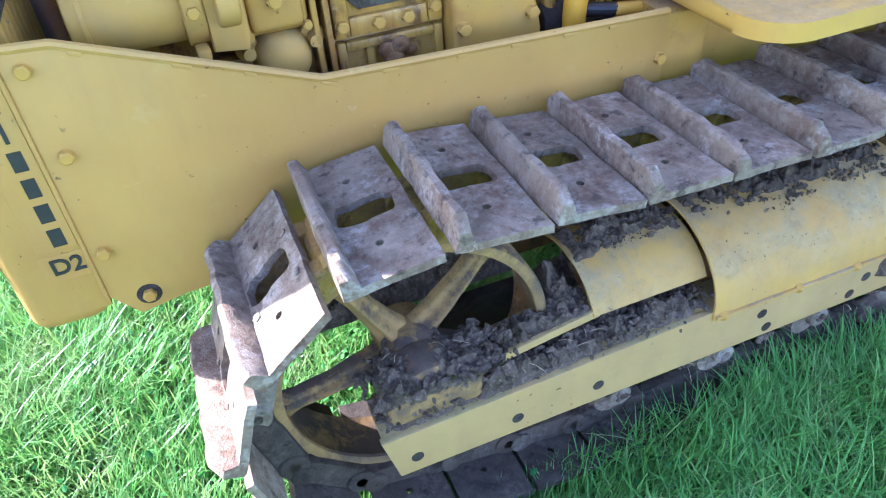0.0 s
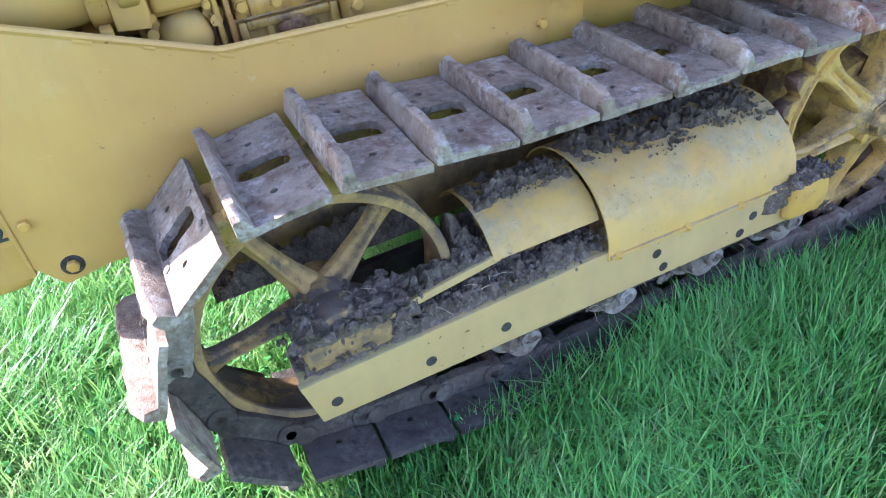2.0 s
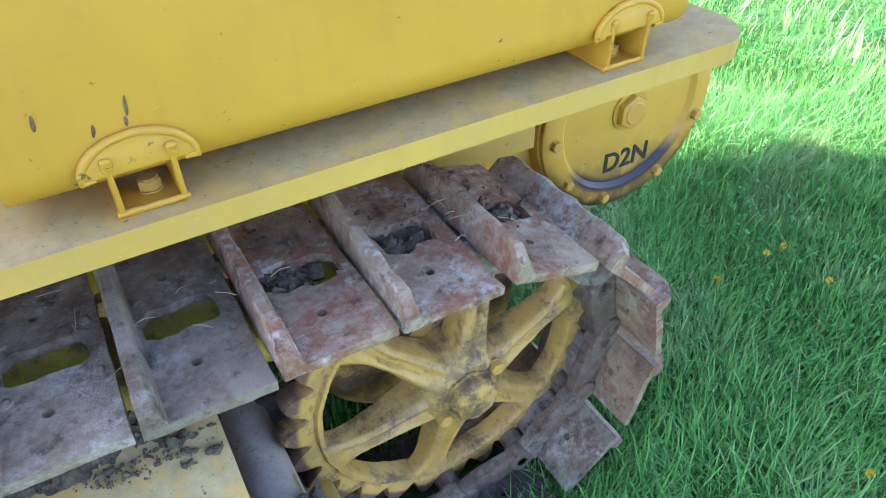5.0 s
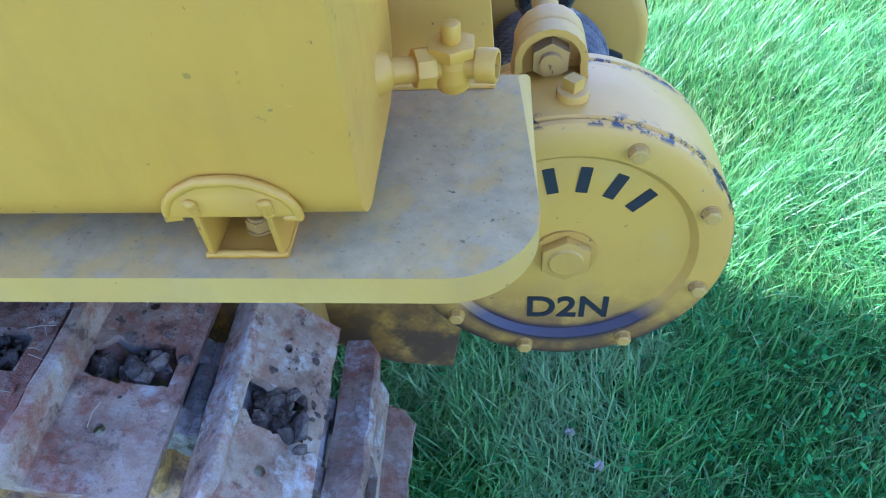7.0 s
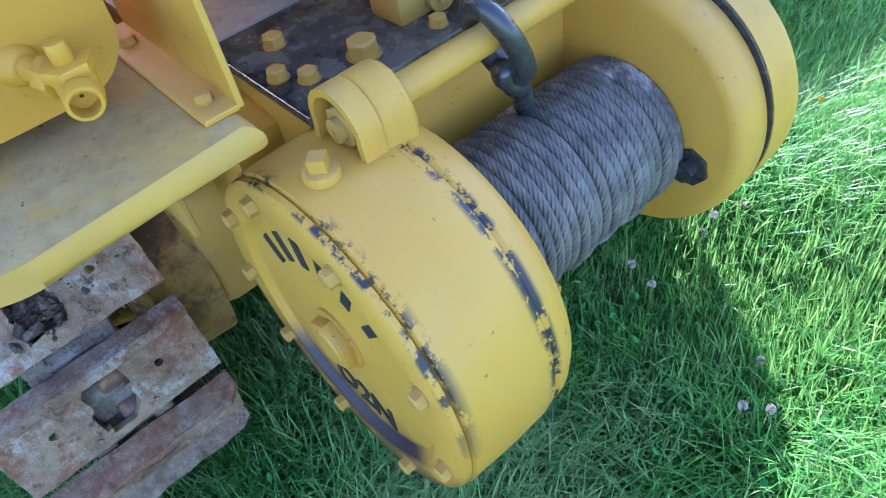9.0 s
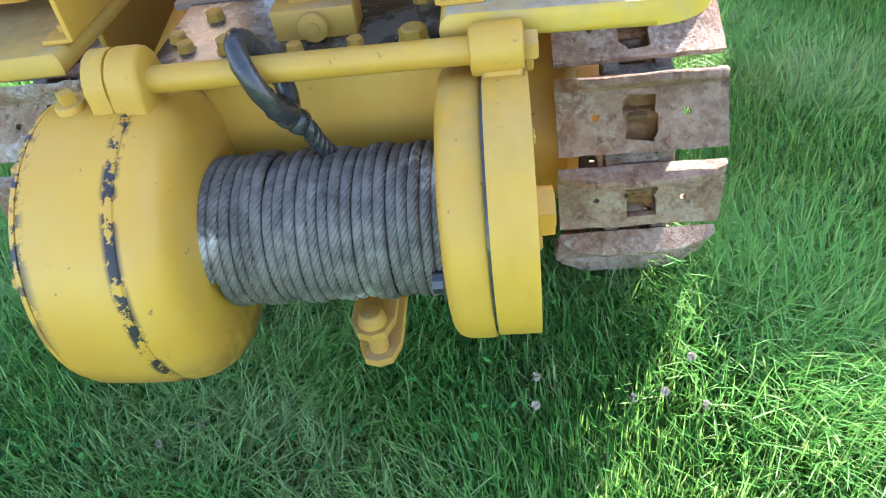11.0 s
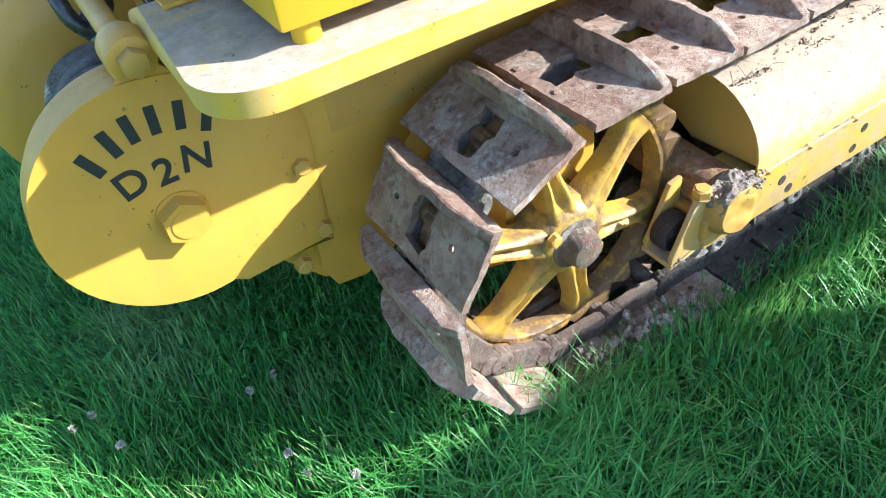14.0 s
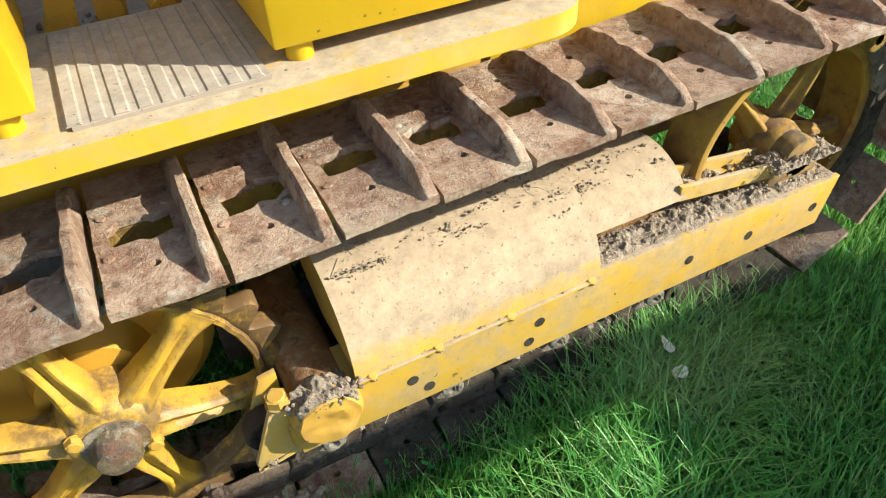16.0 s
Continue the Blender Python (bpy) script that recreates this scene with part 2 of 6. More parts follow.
def case_mat():
    """Yellow casting: rims chipped to black primer, oily grime round its lower half."""
    n = Nodes("chipped_yellow_case")
    xyz = n.node("ShaderNodeSeparateXYZ", [("Vector", n.co)])
    y, z = xyz.outputs[1], xyz.outputs[2]
    off = n.node("ShaderNodeVectorMath", [(0, n.co), (1, (-0.566, 0.0, -0.540))], operation="ADD").outputs[0]
    flat = n.node("ShaderNodeVectorMath", [(0, off), (1, (1, 0, 1))], operation="MULTIPLY").outputs[0]
    rad = n.node("ShaderNodeVectorMath", [(0, flat)], operation="LENGTH").outputs["Value"]
    big, fine, edge = n.noise(4, 3), n.noise(60, 5, 0.7), n.noise(22, 6, 0.75)
    c = n.mix(n.ramp(big, 0.35, 0.7), YELLOW, tuple(v * k for v, k in zip(YELLOW, (0.90, 0.85, 1.1))))
    c = n.mix(n.mul(n.ramp(n.noise(11, 5), 0.5, 0.8), 0.35), c, (0.46, 0.33, 0.12))

    def ring(centre, half):
        d = n.node("ShaderNodeMath", [(0, rad), (1, -centre)], operation="ADD").outputs[0]
        d = n.node("ShaderNodeMath", [(0, d)], operation="ABSOLUTE").outputs[0]
        return n.ramp(d, half, half * 0.4)
    black = (0.030, 0.026, 0.026)
    up = n.ramp(z, 0.50, 0.64)
    m = n.mul(n.mul(ring(0.2225, 0.006), n.ramp(y, -0.248, -0.262)), n.mul(n.ramp(edge, 0.49, 0.53), up))
    c = n.mix(m, c, black)
    sy = n.node("ShaderNodeMath", [(0, y), (1, 0.138)], operation="ADD").outputs[0]
    sy = n.node("ShaderNodeMath", [(0, sy)], operation="ABSOLUTE").outputs[0]
    c = n.mix(n.mul(n.ramp(sy, 0.013, 0.006), n.ramp(edge, 0.47, 0.50)), c, black)
    low = n.ramp(z, 0.49, 0.39)
    brown = n.mul(low, n.ramp(n.noise(14, 6, 0.7), 0.36, 0.54))
    c = n.mix(n.mul(brown, 0.8), c, (0.20, 0.092, 0.026))
    front = n.ramp(y, -0.252, -0.262)
    c = n.mix(n.mul(n.mul(n.mul(ring(0.171, 0.018), n.ramp(z, 0.45, 0.41)), n.ramp(edge, 0.22, 0.38)), front), c, (0.036, 0.022, 0.028))
    c = n.mix(n.mul(n.mul(n.mul(ring(0.222, 0.022), low), n.ramp(edge, 0.36, 0.48)), front), c, (0.040, 0.025, 0.020))
    soot = n.mul(n.ramp(z, 0.44, 0.30), n.ramp(n.noise(20, 6, 0.7), 0.38, 0.52))
    c = n.mix(n.mul(soot, 0.8), c, (0.045, 0.030, 0.024))
    c = n.mix(n.mul(n.ramp(n.noise(70, 3), 0.70, 0.73), 0.6), c, (0.06, 0.045, 0.03))
    return n.finish(c, 0.45, 0.0, n.mul(n.mul(fine, 0.16), n.mul(n.noise(6, 2), 0.9), "ADD"), 0.22, 0.008, 0.4)


def wheel_mat(name, fresh, faded, rim=0.0):
    """Yellow cast wheel: rusty tooth tips, grease and grime that fill the hollows."""
    n = Nodes(name)
    off = n.node("ShaderNodeVectorMath", [(0, n.co), (1, (0, 0, -0.33))], operation="ADD").outputs[0]
    flat = n.node("ShaderNodeVectorMath", [(0, off), (1, (1, 0, 1))], operation="MULTIPLY").outputs[0]
    rad = n.node("ShaderNodeVectorMath", [(0, flat)], operation="LENGTH").outputs["Value"]
    a, b, f = n.noise(9, 6, 0.7), n.noise(26, 6, 0.75), n.noise(70, 5, 0.7)
    c = n.mix(n.ramp(a, 0.35, 0.7), fresh, faded)
    c = n.mix(n.mul(n.ramp(b, 0.50, 0.62), 0.55 - 0.3 * rim), c, (0.26, 0.165, 0.07))
    c = n.mix(n.mul(n.mul(n.ramp(a, 0.50, 0.60), n.ramp(b, 0.42, 0.54)), 0.85 - 0.25 * rim), c, (0.10, 0.058, 0.030))
    c = n.mix(n.mul(n.ramp(n.noise(55, 6, 0.75), 0.56, 0.64), 0.6), c, (0.13, 0.07, 0.03))
    c = n.mix(n.mul(n.ramp(rad, 0.272, 0.280), n.ramp(b, 0.28, 0.46)), c, (0.125, 0.066, 0.046))
    c = n.mix(n.mul(n.mul(n.ramp(rad, 0.228, 0.246), n.ramp(b, 0.34, 0.50)), rim), c, (0.13, 0.075, 0.032))
    hub = n.mul(n.ramp(rad, 0.115, 0.05), n.ramp(b, 0.40, 0.56))
    c = n.mix(n.mul(hub, 0.75), c, (0.075, 0.05, 0.033))
    return n.finish(c, n.mul(n.ramp(b, -0.6, 1.4), 0.85), 0.0, n.mul(n.mul(f, 0.5), n.mul(b, 0.6), "ADD"), 0.45, 0.005, 0.4)


# left wheel's yellow is toned for shade, the right wheel's for sunlight
M_wheel = {-1: wheel_mat("worn_sprocket_paint", (0.47, 0.275, 0.055), (0.40, 0.245, 0.085)), 1: wheel_mat("golden_sprocket_paint", (0.47, 0.272, 0.024), (0.35, 0.200, 0.042), 1.0)}
def engine_mat():
    """Engine paint soaked with oil: brown runs, rusty patches, black grime in the low places."""
    n = Nodes("oil_stained_engine_paint")
    a, b, f = n.noise(6, 6, 0.7), n.noise(19, 6, 0.72), n.noise(70, 5, 0.7)
    run = n.noise(14, 5, 0.65, stretch=(1.6, 1.6, 0.35))
    c = n.mix(n.ramp(a, 0.35, 0.7), (0.46, 0.270, 0.045), (0.37, 0.205, 0.040))
    c = n.mix(n.mul(n.ramp(run, 0.46, 0.62), 0.75), c, (0.24, 0.100, 0.025))
    c = n.mix(n.mul(n.mul(n.ramp(b, 0.48, 0.60), n.ramp(run, 0.40, 0.55)), 0.85), c, (0.075, 0.038, 0.018))
    c = n.mix(n.mul(n.ramp(f, 0.60, 0.66), 0.5), c, (0.40, 0.31, 0.16))
    return n.finish(c, n.mul(n.ramp(b, -0.5, 1.5), 0.75), 0.0, n.mul(n.mul(f, 0.4), n.mul(b, 0.6), "ADD"), 0.4, 0.005, 0.5)


M_engine = engine_mat()
M_oily = oily_mat()
M_case = case_mat()


def soil_mat(name, dark, light, uneven=0.6):
    n = Nodes(name)
    a, b = n.noise(30, 6, 0.7), n.noise(120, 5, 0.7)
    c = n.mix(n.ramp(a, 0.35, 0.7), dark, light)
    c = n.mix(n.mul(n.ramp(b, 0.5, 0.7), 0.6), c, tuple(v * 1.5 for v in light))
    c = n.mix(n.mul(n.island(), uneven), c, tuple(v * 0.45 for v in dark))
    return n.finish(c, 0.95, 0.0, n.mul(n.mul(a, 0.5), n.mul(b, 0.5), "ADD"), 1.0, 0.012, 0.15)


M_soil = soil_mat("dry_soil", (0.078, 0.058, 0.041), (0.205, 0.160, 0.118), 0.45)
M_soil_pale = soil_mat("pale_dry_soil", (0.22, 0.165, 0.12), (0.36, 0.29, 0.22), 0.25)


def black_mat():
    n = Nodes("black_lettering_paint")
    return n.finish(n.mix(n.noise(40), (0.010, 0.010, 0.012), (0.03, 0.028, 0.025)), 0.5)


M_black = black_mat()


def grease_mat():
    n = Nodes("black_grease")
    a = n.noise(30, 4)
    return n.finish(n.mix(a, (0.012, 0.012, 0.014), (0.05, 0.048, 0.045)), n.ramp(a, 0.1, 1.6), 0.0, a, 0.3, 0.003)


M_grease = grease_mat()


def rope_mat():
    n = Nodes("grey_wire_rope")
    a, b = n.noise(25, 5, 0.7), n.noise(6, 3)
    c = n.mix(n.ramp(a, 0.3, 0.7), (0.060, 0.054, 0.046), (0.225, 0.200, 0.165))
    c = n.mix(n.mul(n.mul(n.ramp(b, 0.60, 0.66), n.ramp(a, 0.46, 0.60)), 0.7), c, (0.55, 0.52, 0.46))
    return n.finish(c, 0.65, 0.3, a, 0.4, 0.002)


M_rope = rope_mat()


def grass_mat(name, lo, hi, tip):
    n = Nodes(name)
    r = n.island()
    c = n.mix(r, lo, hi)
    c = n.mix(n.mul(n.ramp(r, 0.90, 0.96), 0.75), c, (0.42, 0.38, 0.20))
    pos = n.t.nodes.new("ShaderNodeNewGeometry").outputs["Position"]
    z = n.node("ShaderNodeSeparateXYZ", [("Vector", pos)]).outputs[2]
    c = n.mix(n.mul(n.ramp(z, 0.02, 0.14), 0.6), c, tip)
    patch = n.noise(2.2, 3, 0.6, pos)
    c = n.mix(n.mul(n.ramp(patch, 0.53, 0.68), 0.42), c, (0.36, 0.39, 0.19))
    n.finish(c, 0.38, 0.0, None, spec=0.34)
    tr = n.node("ShaderNodeBsdfTranslucent", [("Color", n.mix(0.5, c, (0.34, 0.50, 0.13)))])
    out = n.t.nodes["Material Output"]
    ms = n.node("ShaderNodeMixShader", [(0, 0.36)])
    n.link(n.p.outputs[0], ms.inputs[1])
    n.link(tr.outputs[0], ms.inputs[2])
    n.link(ms.outputs[0], out.inputs[0])
    return n.m


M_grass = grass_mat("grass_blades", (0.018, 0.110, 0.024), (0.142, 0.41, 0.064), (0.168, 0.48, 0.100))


def clover_mat():
    n = Nodes("clover_leaves")
    c = n.mix(n.island(), (0.012, 0.085, 0.018), (0.055, 0.22, 0.04))
    return n.finish(c, 0.75, 0.0, None, spec=0.12)


M_clover = clover_mat()


def turf_mat():
    n = Nodes("turf")
    pos = n.co
    a, b, c3 = n.noise(60, 6, 0.7), n.noise(5, 4), n.noise(0.6, 3)
    c = n.mix(n.ramp(a, 0.3, 0.7), (0.030, 0.10, 0.022), (0.08, 0.22, 0.045))
    c = n.mix(n.mul(n.ramp(b, 0.5, 0.75), 0.5), c, (0.13, 0.13, 0.05))
    c = n.mix(n.mul(n.ramp(c3, 0.4, 0.6), 0.4), c, (0.05, 0.13, 0.02))
    return n.finish(c, 0.9, 0.0, a, 0.8, 0.03, 0.2)


M_turf = turf_mat()


# ---- mesh helpers ----
def part(name, bm, material, parent=None, label="", smooth=None):
    """One mesh object from a bmesh, under a thing or a part."""
    me = bpy.data.meshes.new(name)
    bmesh.ops.recalc_face_normals(bm, faces=bm.faces)
    bm.to_mesh(me)
    bm.free()
    me.materials.append(material)
    if smooth:
        me.shade_smooth()
        me.set_sharp_from_angle(angle=radians(smooth))
    ob = new(name, me)
    if parent is not None:
        ob.parent = parent
    return tagged(ob, label=label)


def share(name, ob, parent, m):
    """A further object on the mesh of ob, at the pose m."""
    o = new(name, ob.data)
    o.parent = parent
    o.matrix_basis = m
    return o


def empty(name, label, category, loc=(0, 0, 0)):
    ob = new(name)
    ob.location = loc
    return tagged(ob, label=label, category=category)


def box(bm, x0, x1, y0, y1, z0, z1, bevel=0.0, seg=2):
    geo = bmesh.ops.create_cube(bm, size=1.0)
    vs = geo["verts"]
    bmesh.ops.scale(bm, vec=(abs(x1 - x0), abs(y1 - y0), abs(z1 - z0)), verts=vs)
    bmesh.ops.translate(bm, vec=((x0 + x1) / 2, (y0 + y1) / 2, (z0 + z1) / 2), verts=vs)
    if bevel:
        es = list({e for v in vs for e in v.link_edges})
        return bmesh.ops.bevel(bm, geom=es, offset=bevel, segments=seg, affect="EDGES", profile=0.5)["verts"]
    return vs


def cyl(bm, p0, p1, r0, r1=None, seg=24, bevel=0.0):
    """A capped cylinder or cone from p0 to p1."""
    p0, p1 = Vector(p0), Vector(p1)
    d = p1 - p0
    m = Matrix.Translation((p0 + p1) / 2) @ d.to_track_quat("Z", "Y").to_matrix().to_4x4()
    geo = bmesh.ops.create_cone(bm, cap_ends=True, segments=seg, radius1=r0, radius2=r0 if r1 is None else r1, depth=d.length, matrix=m)
    if bevel:
        es = [e for e in {e for v in geo["verts"] for e in v.link_edges} if any(len(f.verts) > 4 for f in e.link_faces)]
        bmesh.ops.bevel(bm, geom=es, offset=bevel, segments=2, affect="EDGES", profile=0.5)


def prism(bm, pts, axis, a, b, bevel=0.0):
    """A polygon of 2D points pushed along an axis from a to b. The points are the two other axes in x, y, z order."""
    def v3(p, t):
        q = list(p)
        q.insert("xyz".index(axis), t)
        return q
    va = [bm.verts.new(v3(p, a)) for p in pts]
    vb = [bm.verts.new(v3(p, b)) for p in pts]
    n = len(pts)
    fa, fb = bm.faces.new(va), bm.faces.new(vb)
    for i in range(n):
        bm.faces.new((va[i], va[(i + 1) % n], vb[(i + 1) % n], vb[i]))
    if bevel:
        es = list(fa.edges) + list(fb.edges)
        bmesh.ops.bevel(bm, geom=es, offset=bevel, segments=2 if bevel < 0.01 else 4, affect="EDGES", profile=0.5)


def tube(bm, pts, r, seg=10, closed=False, taper=None):
    """A round bar along points."""
    pts = [Vector(p) for p in pts]
    n = len(pts)
    rings = []
    ref = None
    for i, p in enumerate(pts):
        if closed:
            d = pts[(i + 1) % n] - pts[i - 1]
        else:
            d = pts[min(i + 1, n - 1)] - pts[max(i - 1, 0)]
        d.normalize()
        if ref is None:
            ref = d.orthogonal()
        ref = (ref - d * ref.dot(d)).normalized()
        s = d.cross(ref)
        rr = r if taper is None else r * taper[i]
        rings.append([bm.verts.new(p + (ref * math.cos(2 * math.pi * k / seg) + s * math.sin(2 * math.pi * k / seg)) * rr) for k in range(seg)])
    for i in range(n if closed else n - 1):
        a, b = rings[i], rings[(i + 1) % n]
        for k in range(seg):
            bm.faces.new((a[k], a[(k + 1) % seg], b[(k + 1) % seg], b[k]))
    if not closed:
        bm.faces.new(rings[0][::-1])
        bm.faces.new(rings[-1])


def cells(bm, xs, ys, z0, z1, hole):
    """A plate of cells between the cuts xs and ys, from z0 to z1; cells for which hole(i, j) is true stay open."""
    nx, ny = len(xs) - 1, len(ys) - 1
    vt = {}

    def v(i, j, k):
        if (i, j, k) not in vt:
            vt[i, j, k] = bm.verts.new((xs[i], ys[j], (z0, z1)[k]))
        return vt[i, j, k]
    solid = lambda i, j: 0 <= i < nx and 0 <= j < ny and not hole(i, j)
    for i in range(nx):
        for j in range(ny):
            if not solid(i, j):
                continue
            bm.faces.new((v(i, j, 1), v(i + 1, j, 1), v(i + 1, j + 1, 1), v(i, j + 1, 1)))
            bm.faces.new((v(i, j, 0), v(i, j + 1, 0), v(i + 1, j + 1, 0), v(i + 1, j, 0)))
            if not solid(i - 1, j):
                bm.faces.new((v(i, j, 0), v(i, j, 1), v(i, j + 1, 1), v(i, j + 1, 0)))
            if not solid(i + 1, j):
                bm.faces.new((v(i + 1, j, 0), v(i + 1, j + 1, 0), v(i + 1, j + 1, 1), v(i + 1, j, 1)))
            if not solid(i, j - 1):
                bm.faces.new((v(i, j, 0), v(i + 1, j, 0), v(i + 1, j, 1), v(i, j, 1)))
            if not solid(i, j + 1):
                bm.faces.new((v(i, j + 1, 0), v(i, j + 1, 1), v(i + 1, j + 1, 1), v(i + 1, j + 1, 0)))


def lathe(bm, prof, axis_y0=0.0, center=(0, 0), seg=48, cap=True):
    """A profile of (y, r) turned round the y axis through center (x, z)."""
    rings = []
    for y, r in prof:
        rings.append([bm.verts.new((center[0] + r * math.cos(2 * math.pi * k / seg), y + axis_y0, center[1] + r * math.sin(2 * math.pi * k / seg))) for k in range(seg)])
    for a, b in zip(rings, rings[1:]):
        for k in range(seg):
            bm.faces.new((a[k], a[(k + 1) % seg], b[(k + 1) % seg], b[k]))
    if cap:
        bm.faces.new(rings[0])
        bm.faces.new(rings[-1][::-1])


def roughen(bm, amount, scale, seed=0.0):
    for v in bm.verts:
        v.co += noise.noise_vector(v.co * scale + Vector((seed, seed * 1.7, seed * 0.3))) * amount


# one hex bolt head, pointing along +y, shared by all
bm = bmesh.new()
cyl(bm, (0, 0, 0), (0, 0.002, 0), 0.0135, seg=16)
cyl(bm, (0, 0.001, 0), (0, 0.012, 0), 0.0125, 0.0122, seg=6)
cyl(bm, (0, 0.0115, 0), (0, 0.0135, 0), 0.0110, 0.0085, seg=12)
BOLT = bpy.data.meshes.new("bolt")
bm.to_mesh(BOLT)
bm.free()
BOLT.materials.append(M_yellow_worn)


def bolt(parent, p, way, size=1.0):
    """A bolt head at p that points along way."""
    o = new("bolt", BOLT)
    o.parent = parent
    q = Vector((0, 1, 0)).rotation_difference(Vector(way).normalized())
    o.matrix_basis = Matrix.LocRotScale(Vector(p), q, (size, size, size))
    return o


# ---- ground ----
bm = bmesh.new()
R = [0, 1.2, 2.5, 4, 7, 12, 25, 60, 200, 900]
N = 64
prev = None
for r in R:
    ring = [bm.verts.new((r * math.cos(2 * math.pi * k / N) - 0.4, r * math.sin(2 * math.pi * k / N), 0.0)) for k in range(N)] if r else [bm.verts.new((-0.4, 0, 0))]
    if prev:
        for k in range(N):
            if len(prev) == 1:
                bm.faces.new((prev[0], ring[k], ring[(k + 1) % N]))
            else:
                bm.faces.new((prev[k], ring[k], ring[(k + 1) % N], prev[(k + 1) % N]))
    prev = ring
ground = tagged(part("ground", bm, M_turf), label="green meadow turf under long grass", category="ground", kind="structure")

# ---- the crawler tractor ----
tractor = empty("crawler_tractor", "old yellow crawler tractor with steel tracks and rear winch on grass", "tractor")

# track line round the sprocket and the idler, through the pins
SPR, IDL = (0.0, 0.33), (-1.377, 0.385)
LIFT = 0.045                                  # from the pins to the plates' outer face
R_SPR, R_IDL = 0.318 - LIFT, 0.308 - LIFT
PITCH = 0.148
YC, HALF = 0.556, 0.151


def track_line():
    pts = []
    for k in range(41):                                   # round the sprocket, top to bottom
        a = radians(90 - 180 * k / 40)
        pts.append((SPR[0] + R_SPR * math.cos(a), SPR[1] + R_SPR * math.sin(a)))
    pts += [(x, z + LIFT) for x, z in ((-0.3, 0.012), (-0.6, 0.012), (-0.9, 0.014), (-1.05, 0.026), (-1.2, 0.052))]
    for k in range(41):                                   # round the idler, bottom to top
        a = radians(-90 - 180 * k / 40)
        pts.append((IDL[0] + R_IDL * math.cos(a), IDL[1] + R_IDL * math.sin(a)))
    pts += [(x, z - LIFT) for x, z in ((-1.05, 0.670), (-0.7, 0.661), (-0.3, 0.652))]
    return [Vector((x, 0, z)) for x, z in pts]


LINE = track_line()
seglen = [(LINE[(i + 1) % len(LINE)] - LINE[i]).length for i in range(len(LINE))]
LOOP = sum(seglen)
COUNT = round(LOOP / PITCH)
STEP = LOOP / COUNT


def on_line(s):
    s %= LOOP
    for i, d in enumerate(seglen):
        if s <= d:
            return LINE[i].lerp(LINE[(i + 1) % len(LINE)], s / d)
        s -= d
    return LINE[0]


def seat(s):
    """The pose of a plate whose middle is at s: x along the track's run, z outwards."""
    a, b = on_line(s - STEP * 0.48), on_line(s + STEP * 0.48)
    d = (b - a).normalized()
    w = Vector((-d.z, 0, d.x))
    m = Matrix((d, Vector((0, 1, 0)), w)).transposed().to_4x4()
    if m.determinant() < 0:
        m[0][1], m[1][1], m[2][1] = 0, -1, 0
    m.translation = (a + b) / 2 + w * LIFT
    return m


